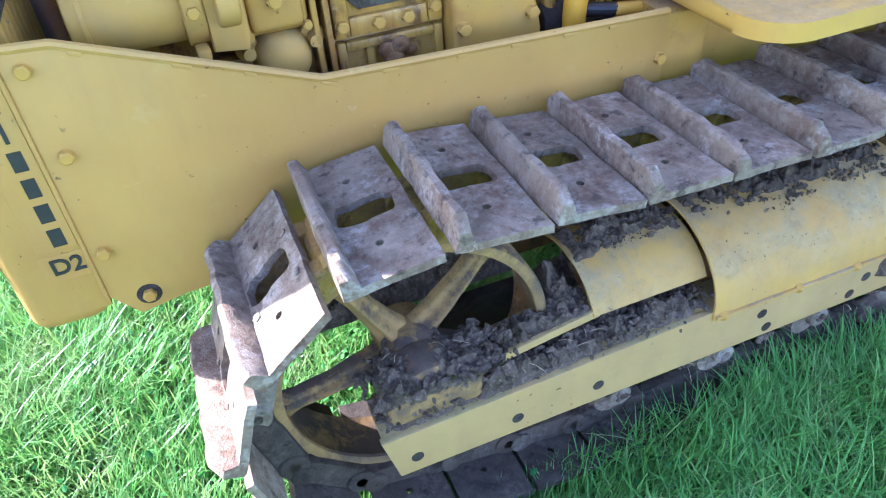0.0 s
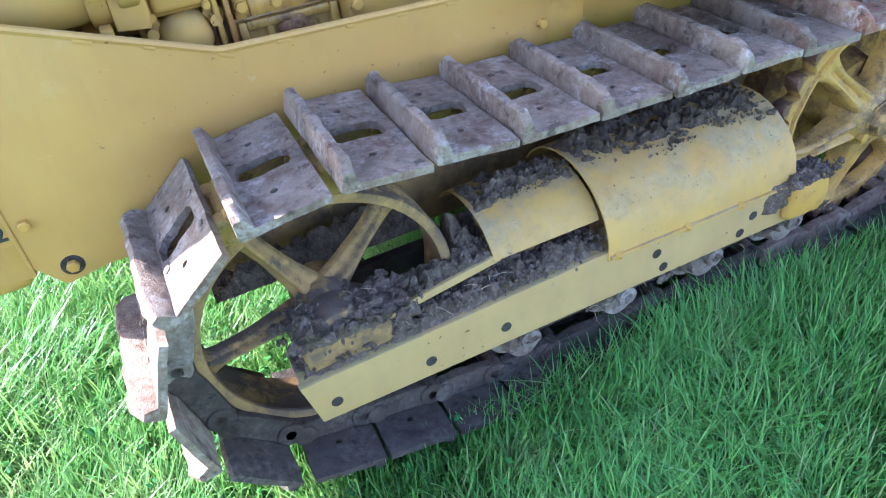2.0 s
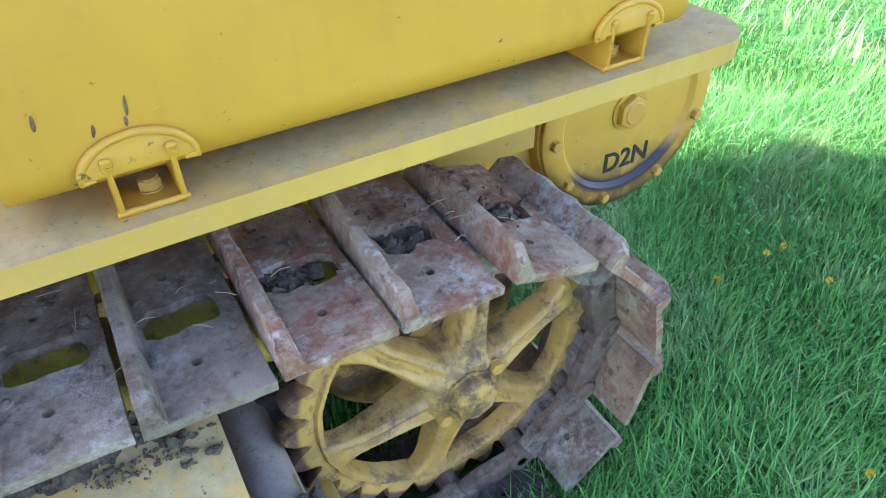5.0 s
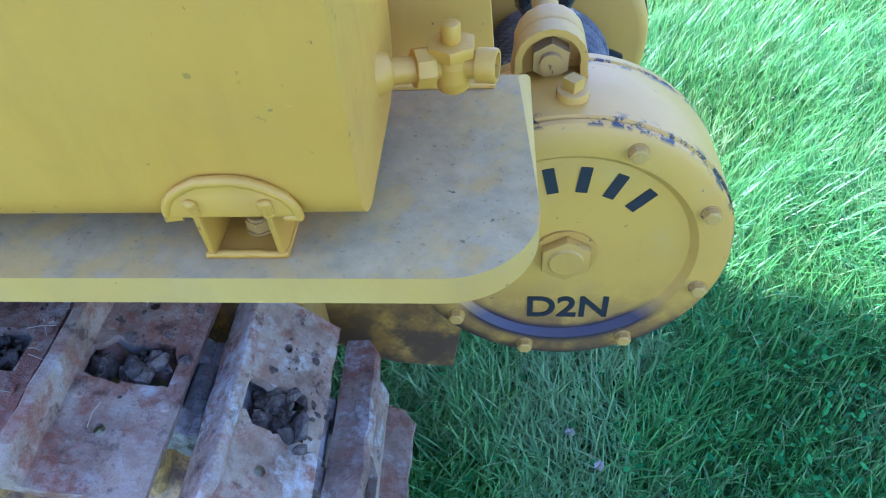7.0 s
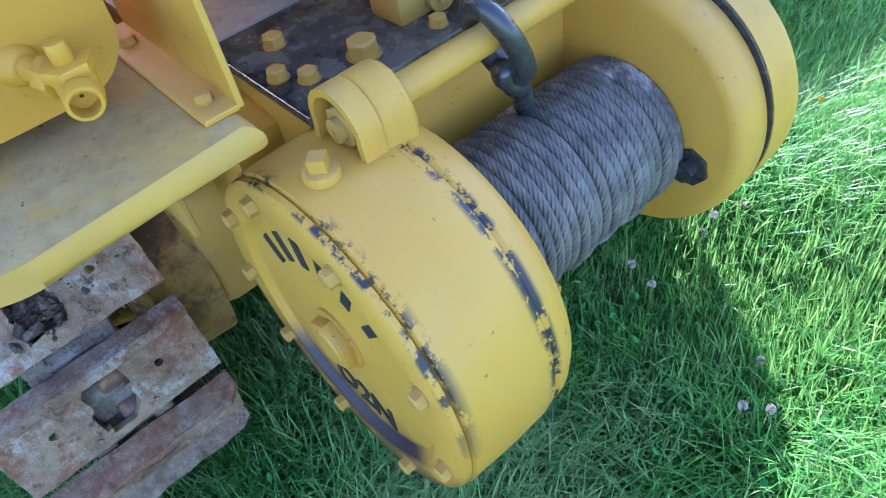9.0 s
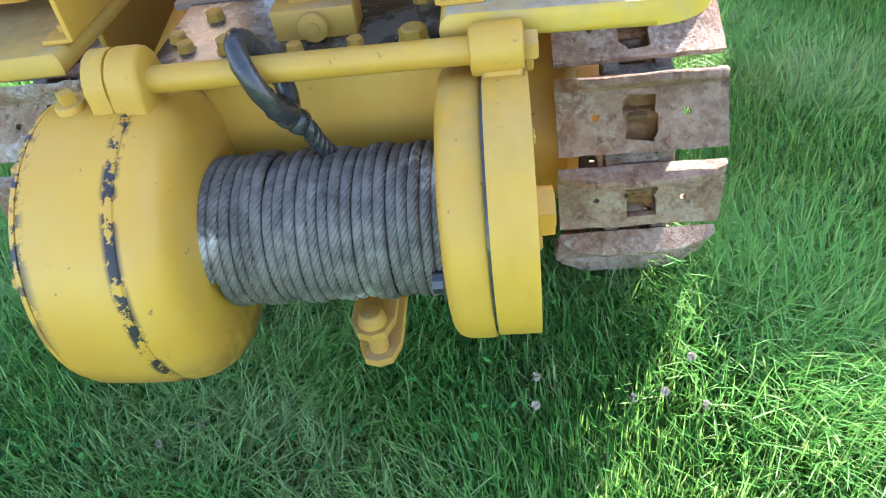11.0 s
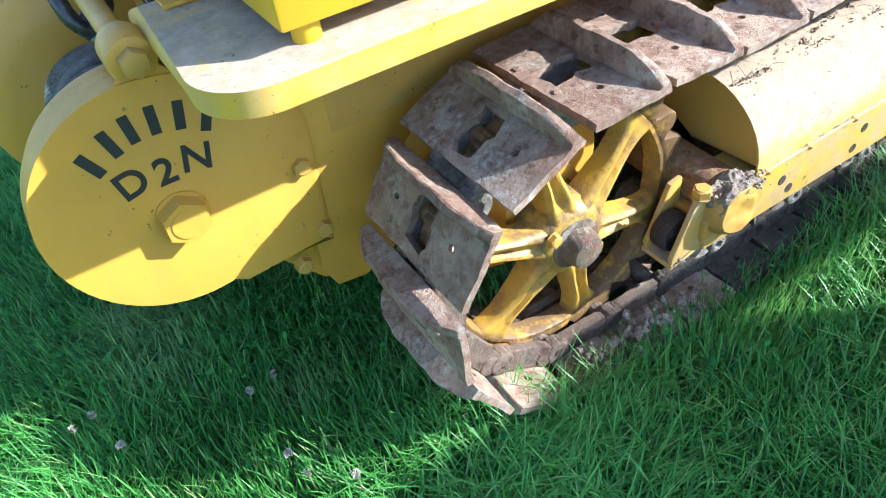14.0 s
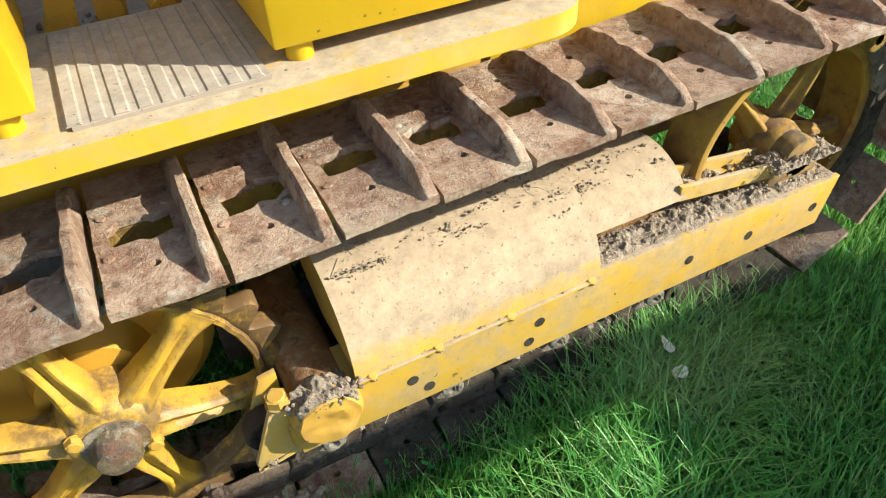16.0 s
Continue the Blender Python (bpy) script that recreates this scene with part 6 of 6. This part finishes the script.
def clods(name, label, spots, seed, material):
    """Loose clods, flakes and crumbs in heaps: spots of (x, y, z, spread x, spread y, count, size)."""
    rg = np.random.default_rng(seed + 40)
    allv, allf, base = [], [], 0
    for x, y, z, sx, sy, n, size in spots:
        g = rg.normal(0, 0.45, (n, 2))
        r = size * (0.35 + rg.random(n) ** 3 * 1.3)
        p = np.stack((x + g[:, 0] * sx, y + g[:, 1] * sy, z + np.maximum(0, 1 - (g ** 2).sum(1)) * size * 0.5 + r * 0.3), 1)
        turn, _ = np.linalg.qr(rg.normal(0, 1, (n, 3, 3)))
        shape = BALL[None] + rg.uniform(-0.28, 0.28, (n, len(BALL), 3))
        shape = shape * np.stack((np.ones(n), rg.uniform(0.5, 1, n), rg.uniform(0.35, 0.8, n)), 1)[:, None]
        v = np.einsum("nij,nkj->nki", turn, shape) * r[:, None, None] + p[:, None]
        f = BALL_F[None] + (base + np.arange(n) * len(BALL))[:, None, None]
        base += n * len(BALL)
        allv.append(v.reshape(-1, 3))
        allf.append(f.reshape(-1, 3))
    return mesh_thing(name, np.concatenate(allv), np.concatenate(allf), material, label, "soil")


for s, lbl in ((-1, "dark dry soil and leaf litter caked on the track frame"), (1, "crumbs of dry soil scattered on the track frame")):
    left = s < 0
    bm = bmesh.new()
    # on the open front of the rail
    soil_bed(bm, lambda u, v: ((-1.47 + 0.63 * u, s * (0.585 + 0.092 * v), 0.331 + 0.016 * u), (0, 0, 1)), 200, 30, 0.032 if left else 0.009, 26, 0.62 if left else 0.62, 3 + s)
    # on the bearing block and the fork
    soil_bed(bm, lambda u, v: ((-1.46 + 0.17 * u, s * (0.605 + 0.072 * v), 0.398), (0, 0, 1)), 70, 34, 0.034 if left else 0.012, 30, 0.75 if left else 0.1, 9 + s)
    soil_bed(bm, lambda u, v: ((-1.32 + 0.25 * u, s * (0.580 + 0.062 * v), (0.370 if left else 0.365) + 0.037 * u), (0, 0, 1)), 90, 18, 0.022, 30, 0.5 if left else 0.0, 19 + s)

    def crest(x0, x1, a, b, z0, lo, hi):
        def place(u, v):
            t = radians(lo + (hi - lo) * v)
            n = Vector((0, s * math.cos(t) / a, math.sin(t) / b)).normalized()
            return (x0 + (x1 - x0) * u, s * (0.53 + a * math.cos(t)), z0 + b * math.sin(t)), n
        return place
    if left:
        soil_bed(bm, crest(-0.848, -0.376, 0.161, 0.146, 0.345, 70, 125), 200, 60, 0.024 if left else 0.008, 22, 0.24 if left else -0.02, 29 + s)
        soil_bed(bm, crest(-1.07, -0.85, 0.129, 0.109, 0.362, 70, 125), 100, 50, 0.018 if left else 0.007, 24, 0.28 if left else -0.02, 39 + s)
    if left:                                              # heap between the idler and the cover
        soil_bed(bm, lambda u, v: ((-1.13 + 0.10 * u, -0.47 - 0.16 * v, 0.36), (0, 0, 1)), 24, 30, 0.07, 18, 0.8, 50)
        soil_bed(bm, lambda u, v: ((-1.55 + 0.42 * u, -0.40 - 0.07 * v, 0.40), (0, 0, 1)), 70, 12, 0.05, 18, 0.6, 55)
    if not left:                                          # crown of dirt on the pivot boss
        soil_bed(bm, lambda u, v: ((-0.315 + 0.059 * math.cos(radians(15 + 140 * u)), 0.655 + 0.058 * v, 0.292 + 0.059 * math.sin(radians(15 + 140 * u))), (math.cos(radians(15 + 140 * u)), 0.3 * v, math.sin(radians(15 + 140 * u)))), 60, 26, 0.012, 40, 0.45, 71)
    else:
        soil_bed(bm, lambda u, v: ((-0.400 + 0.125 * u, -0.640 - 0.074 * v, 0.336), (0, 0, 1)), 60, 34, 0.022, 34, 0.55, 75)
        soil_bed(bm, lambda u, v: ((-0.445 + 0.07 * u, -0.6885, 0.345 - 0.075 * v), (0, -1, 0)), 40, 40, 0.014, 30, 0.35, 78)
    tagged(part("caked_soil", bm, M_soil if left else M_soil_pale), label=lbl, category="soil", kind="stuff")
    spots = []
    k = 1.0 if left else 0.5
    for i in range(14):
        spots.append((-1.42 + 0.042 * i, s * 0.632, 0.350 + 0.0009 * i, 0.05, 0.05, int(60 * k), 0.0062 if left else 0.0026))
    for i in range(8):
        spots.append((-1.42 + 0.022 * i, s * 0.64, 0.410 if left else 0.402, 0.045, 0.045, int(70 * k), 0.0065 if left else 0.0026))
    for i in range(7):
        spots.append((-1.27 + 0.032 * i, s * 0.61, 0.378 + 0.005 * i, 0.03, 0.03, int(20 * k), 0.005 if left else 0.0025))
    rr = random.Random(21 + s)
    for i in range(70 if left else 90):                   # on the round covers
        x = rr.uniform(-1.05, -0.39)
        a, b, z0 = (0.128, 0.108, 0.362) if x < -0.85 else (0.16, 0.145, 0.345)
        tt = radians(rr.triangular(48, 110, 90) if left else rr.triangular(48, 115, 90))
        spread = rr.uniform(0.01, 0.06)
        spots.append((x, s * (0.53 + a * math.cos(tt)), z0 + b * math.sin(tt) - 0.001, spread, 0.012, rr.randint(8, 22), rr.choice((0.0016, 0.002, 0.0026, 0.004)) * (1.7 if left else 0.72)))
    for i in range(16):                                   # heaped round the idler bearing
        spots.append((-1.44 + 0.012 * i, s * 0.635, 0.412 if left else 0.395, 0.04, 0.06, 34 if left else 6, 0.012 if left else 0.003))
    spots.append((-0.32, s * 0.695, 0.343, 0.07, 0.030, 170, 0.0075 if left else 0.0042))
    if not left:
        for x in (-0.41, -0.43, -0.46, -0.62, -0.81, -0.87):
            spots.append((x, 0.53 + 0.05, 0.478 if x > -0.85 else 0.462, 0.03, 0.03, 130, 0.0022))
    spots.append((-0.36, s * 0.690, 0.325, 0.03, 0.010, 60, 0.006))
    for i in range(9):                                    # litter on the cockpit floor
        spots.append((-0.66 + 0.06 * i, s * (0.10 + 0.03 * (i % 4)), 0.757, 0.07, 0.06, 30, 0.006))
    if not left:                                          # broken clods on the lowest shoes
        for x, y in ((-0.02, 0.665), (-0.10, 0.675), (-0.16, 0.665), (-0.24, 0.675)):
            spots.append((x, y, 0.055, 0.05, 0.03, 26, 0.012))
    if left:
        for p in SLOTS:                                   # dirt lodged in the rear shoes
            spots.append((p.x - 0.005, -0.556, p.z - 0.022, 0.055, 0.035, 70, 0.011))
            spots.append((p.x, -0.50, p.z, 0.06, 0.09, 20, 0.006))
    else:
        for i in range(9):
            spots.append((-0.82 + 0.055 * i, 0.688, 0.338, 0.04, 0.006, 14, 0.0024))
    for i in range(6):                                    # clumps under the rail, at the roller ends
        spots.append((-1.02 + 0.16 * i, s * 0.668, 0.198, 0.03, 0.02, 30, 0.008))
    clods("soil_crumbs", "loose crumbs of dry soil lying on the track frame", spots, 5 + s, M_soil if left else M_soil_pale)

# ---- grass ----
def blades(name, label, count, region, hmin, hmax, width, seed, keep):
    """Bent grass blades: each five points wide at the foot and narrow at the tip."""
    rg = np.random.default_rng(seed)
    x = rg.uniform(region[0], region[1], count * 2)
    y = rg.uniform(region[2], region[3], count * 2)
    ok = keep(x, y, rg.random(count * 2))
    x, y = x[ok][:count], y[ok][:count]
    n = len(x)
    # clumps: neighbours lean and grow alike
    ph = np.sin(x * 5.1 + 1.3 * np.sin(y * 3.7)) + np.cos(y * 6.3 + 1.1 * np.sin(x * 4.1))
    tall = 0.72 + 0.16 * ph + 0.25 * rg.random(n)
    h = rg.uniform(hmin, hmax, n) * tall
    tuft = ph * 1.6 + np.sin(x * 7.3 - y * 5.9) * 1.2
    az = np.where(rg.random(n) < 0.6, rg.uniform(0, 2 * np.pi, n), tuft + rg.normal(0, 0.7, n))
    lean = rg.uniform(0.10, 0.85, n) + 0.12 * ph + (rg.random(n) < 0.12) * 0.5
    w = width * rg.uniform(0.55, 1.5, n)
    dx, dy = np.cos(az), np.sin(az)
    sx, sy = -dy, dx
    verts = np.zeros((n, 7, 3))
    for lev, (f, wf) in enumerate(((0.0, 1.0), (0.4, 0.9), (0.75, 0.6))):
        bend = lean * f ** 1.8
        cx, cy, cz = x + dx * h * bend, y + dy * h * bend, h * f * (1 - 0.35 * lean * f) - 0.004
        verts[:, lev * 2] = np.stack((cx - sx * w * wf, cy - sy * w * wf, cz), 1)
        verts[:, lev * 2 + 1] = np.stack((cx + sx * w * wf, cy + sy * w * wf, cz), 1)
    verts[:, 6] = np.stack((x + dx * h * lean, y + dy * h * lean, h * (1 - 0.35 * lean)), 1)
    base = (np.arange(n) * 7)[:, None]
    quads = np.concatenate([base + np.array(q) for q in ((0, 1, 3, 2), (2, 3, 5, 4))])
    tris = base + np.array((4, 5, 6))
    me = bpy.data.meshes.new(name)
    me.vertices.add(n * 7)
    me.vertices.foreach_set("co", verts.reshape(-1))
    loops = np.concatenate((quads.reshape(-1), tris.reshape(-1)))
    me.loops.add(len(loops))
    me.loops.foreach_set("vertex_index", loops.astype(np.int32))
    starts = np.concatenate((np.arange(len(quads)) * 4, len(quads) * 4 + np.arange(len(tris)) * 3))
    me.polygons.add(len(starts))
    me.polygons.foreach_set("loop_start", starts.astype(np.int32))
    me.update(calc_edges=True)
    me.validate()
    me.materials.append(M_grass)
    return tagged(new(name, me), label=label, category="grass", kind="stuff")


def clear_of_tracks(x, y, r):
    under = (np.abs(np.abs(y) - YC) < HALF - 0.03) & (x > -1.45) & (x < 0.12)
    under |= (np.abs(y - YC) < HALF + 0.008) & (x > -0.75) & (x < 0.14) & (r < 0.4)
    return ~under


def near(x, y, r):
    return clear_of_tracks(x, y, r) & (r > np.clip((np.hypot(x + 0.3, y) - 1.9) / 0.8, 0, 1))


def mid(x, y, r):
    d = np.hypot(x + 0.3, y)
    return (r < np.clip((d - 1.9) / 0.8, 0, 1)) & (r < np.clip(3.2 / d, 0, 1) ** 1.5)


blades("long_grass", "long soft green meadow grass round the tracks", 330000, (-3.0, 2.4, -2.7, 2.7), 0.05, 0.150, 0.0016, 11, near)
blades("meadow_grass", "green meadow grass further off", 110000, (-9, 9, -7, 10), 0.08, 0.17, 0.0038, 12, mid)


def clover(count, seed):
    """Small broad leaves low in the grass, in patches."""
    rg = np.random.default_rng(seed)
    x, y = rg.uniform(-2.6, 2.2, count * 4), rg.uniform(-2.3, 2.3, count * 4)
    patch = np.sin(x * 2.9 + 1.7 * np.sin(y * 2.1)) + np.cos(y * 3.3 + 1.2 * np.sin(x * 2.4))
    ok = clear_of_tracks(x, y, rg.random(len(x))) & (patch > rg.uniform(-0.6, 1.6, len(x)))
    x, y = x[ok][:count], y[ok][:count]
    n = len(x)
    z = rg.uniform(0.02, 0.085, n)
    a, ln, w = rg.uniform(0, 6.28, n), rg.uniform(0.007, 0.019, n), rg.uniform(0.45, 0.75, n)
    tilt = rg.uniform(-0.7, 0.7, (n, 2))
    ring = np.array([(0, 0), (0.35, 0.42), (0.75, 0.40), (1.0, 0.0), (0.75, -0.40), (0.35, -0.42)])
    lx, ly = ring[:, 0][None] * ln[:, None], ring[:, 1][None] * (ln * w)[:, None]
    vx = lx * np.cos(a)[:, None] - ly * np.sin(a)[:, None]
    vy = lx * np.sin(a)[:, None] + ly * np.cos(a)[:, None]
    vz = vx * tilt[:, :1] + vy * tilt[:, 1:] - np.abs(ly) * 0.3
    verts = np.stack((x[:, None] + vx, y[:, None] + vy, z[:, None] + vz), 2).reshape(-1, 3)
    quads = np.array([(0, 1, 2, 3), (0, 3, 4, 5)])
    faces = ((np.arange(n) * 6)[:, None, None] + quads[None]).reshape(-1, 4)
    me = bpy.data.meshes.new("clover")
    me.from_pydata(verts.tolist(), [], faces.tolist())
    me.materials.append(M_clover)
    return tagged(new("clover", me), label="small broad green leaves low in the grass", category="weeds", kind="stuff")


clover(16000, 17)


def verge(x, y, r):
    a = np.abs(y)
    return (a > 0.655) & (a < 0.80) & (x > -1.5) & (x < 0.35) & ~((y > 0) & (y < 0.74) & (x > -0.75) & (r < 0.6))


blades("track_edge_grass", "long grass leaning against the tracks", 16000, (-1.5, 0.35, -0.80, 0.80), 0.08, 0.15, 0.0014, 13, verge)

# ---- dandelion clocks, yellow flowers, litter ----
def plain(name, col, rough=0.8):
    n = Nodes(name)
    return n.finish(n.mix(n.noise(60, 4), col, tuple(v * 0.6 for v in col)), rough)


M_straw = plain("dry_straw", (0.42, 0.34, 0.20))
M_stem, M_clock, M_petal = plain("flower_stem", (0.16, 0.22, 0.06)), plain("seed_fluff", (0.50, 0.44, 0.34), 0.95), plain("yellow_petals", (0.60, 0.42, 0.01))


def flower(name, label, petal, r):
    f = empty(name, label, name.replace("_", " "))
    bm = bmesh.new()
    tube(bm, [(0, 0, 0), (0.004, 0.002, 0.05), (0.002, 0.006, 0.10)], 0.0016, 6)
    part("stem", bm, M_stem, f)
    bm = bmesh.new()
    rnd = random.Random(4)
    for _ in range(60):
        v = Vector((rnd.gauss(0, 1), rnd.gauss(0, 1), rnd.gauss(0.3, 0.8))).normalized()
        t = v.orthogonal().normalized() * r * 0.22
        o = Vector((0.002, 0.006, 0.10))
        q = [bm.verts.new(o + p) for p in (v * r * 0.2 - t * 0.4, v * r - t, v * r + t, v * r * 0.2 + t * 0.4)]
        bm.faces.new(q)
    part("seed_head" if "clock" in label else "petals", bm, petal, f)
    return f


clock = flower("dandelion", "dandelion with a small grey seed clock in the grass", M_clock, 0.009)
tagged(clock, group="dandelions in the grass")
SEEDS = ((0.537, 0.335), (0.597, 0.50), (0.603, 0.31), (0.509, 0.643), (0.57, 0.59), (0.601, -0.327), (0.66, -0.404), (0.605, 0.64), (0.844, 0.31), (0.92, 0.23), (1.17, 1.34), (0.87, 0.19))
clock.location = (*SEEDS[0], 0)
rnd = random.Random(8)
for x, y in SEEDS[1:]:
    copy_thing(clock, pose(x, y, rnd.uniform(-0.015, 0.01), rnd.uniform(-12, 12), rnd.uniform(-12, 12), rnd.uniform(0, 360)))
yellow = flower("buttercup", "small yellow flower in the long grass", M_petal, 0.0085)
tagged(yellow, group="yellow flowers in the grass")
yellow.location = (0.965, -0.46, 0)
for x, y in ((1.008, -0.624), (0.791, -0.479), (1.02, -0.43), (0.63, -0.97), (0.55, 1.05)):
    copy_thing(yellow, pose(x, y, 0, rnd.uniform(-15, 15), rnd.uniform(-15, 15), rnd.uniform(0, 360)))
bm = bmesh.new()
for k in range(9):
    a = 2 * math.pi * k / 9
    bm.verts.new((0.024 * math.cos(a), 0.014 * math.sin(a), 0.004 * math.sin(a * 2)))
bm.faces.new(list(bm.verts))
bmesh.ops.solidify(bm, geom=list(bm.faces), thickness=0.001)
leaf = part("fallen_leaf", bm, plain("pale_leaf", (0.50, 0.50, 0.42)))
tagged(leaf, label="pale dry fallen leaf lying in the grass", category="leaf", group="fallen leaves")
leaf.matrix_basis = pose(-1.90, -0.85, 0.075, 12, 18, 40)
for x, y, z in ((-1.02, 0.735, 0.10), (-1.0, 0.80, 0.09)):
    copy_thing(leaf, pose(x, y, z, rnd.uniform(-30, 30), rnd.uniform(-30, 30), rnd.uniform(0, 360)))


# ---- dry straw and grass stalks caught on the machine ----
def straw(spots, seed):
    rnd = random.Random(seed)
    bm = bmesh.new()
    for x, y, z, sx, sy, n in spots:
        for _ in range(n):
            p = Vector((x + rnd.uniform(-sx, sx), y + rnd.uniform(-sy, sy), z + rnd.uniform(0, 0.006)))
            a, l = rnd.uniform(0, 6.28), rnd.uniform(0.010, 0.04)
            d = Vector((math.cos(a), math.sin(a), rnd.uniform(-0.25, 0.25)))
            tube(bm, [p, p + d * l * 0.5 + Vector((0, 0, rnd.uniform(0, 0.006))), p + d * l], 0.0006, 4)
    return tagged(part("straw_bits", bm, M_straw), label="bits of dry straw caught on tracks and frame", category="straw", kind="stuff")


straw([(-1.2, -0.63, 0.362, 0.2, 0.04, 26), (-0.2, -0.54, 0.664, 0.3, 0.1, 26), (-1.38, -0.64, 0.43, 0.06, 0.03, 8),
       (-1.1, 0.64, 0.352, 0.2, 0.04, 22), (-0.6, 0.56, 0.492, 0.2, 0.05, 14), (-0.31, 0.70, 0.34, 0.03, 0.01, 4),
       (-0.7, 0.665, 0.190, 0.35, 0.01, 26), (-0.7, -0.665, 0.200, 0.35, 0.01, 16), (0.2, -0.53, 0.50, 0.06, 0.1, 8)], 6)
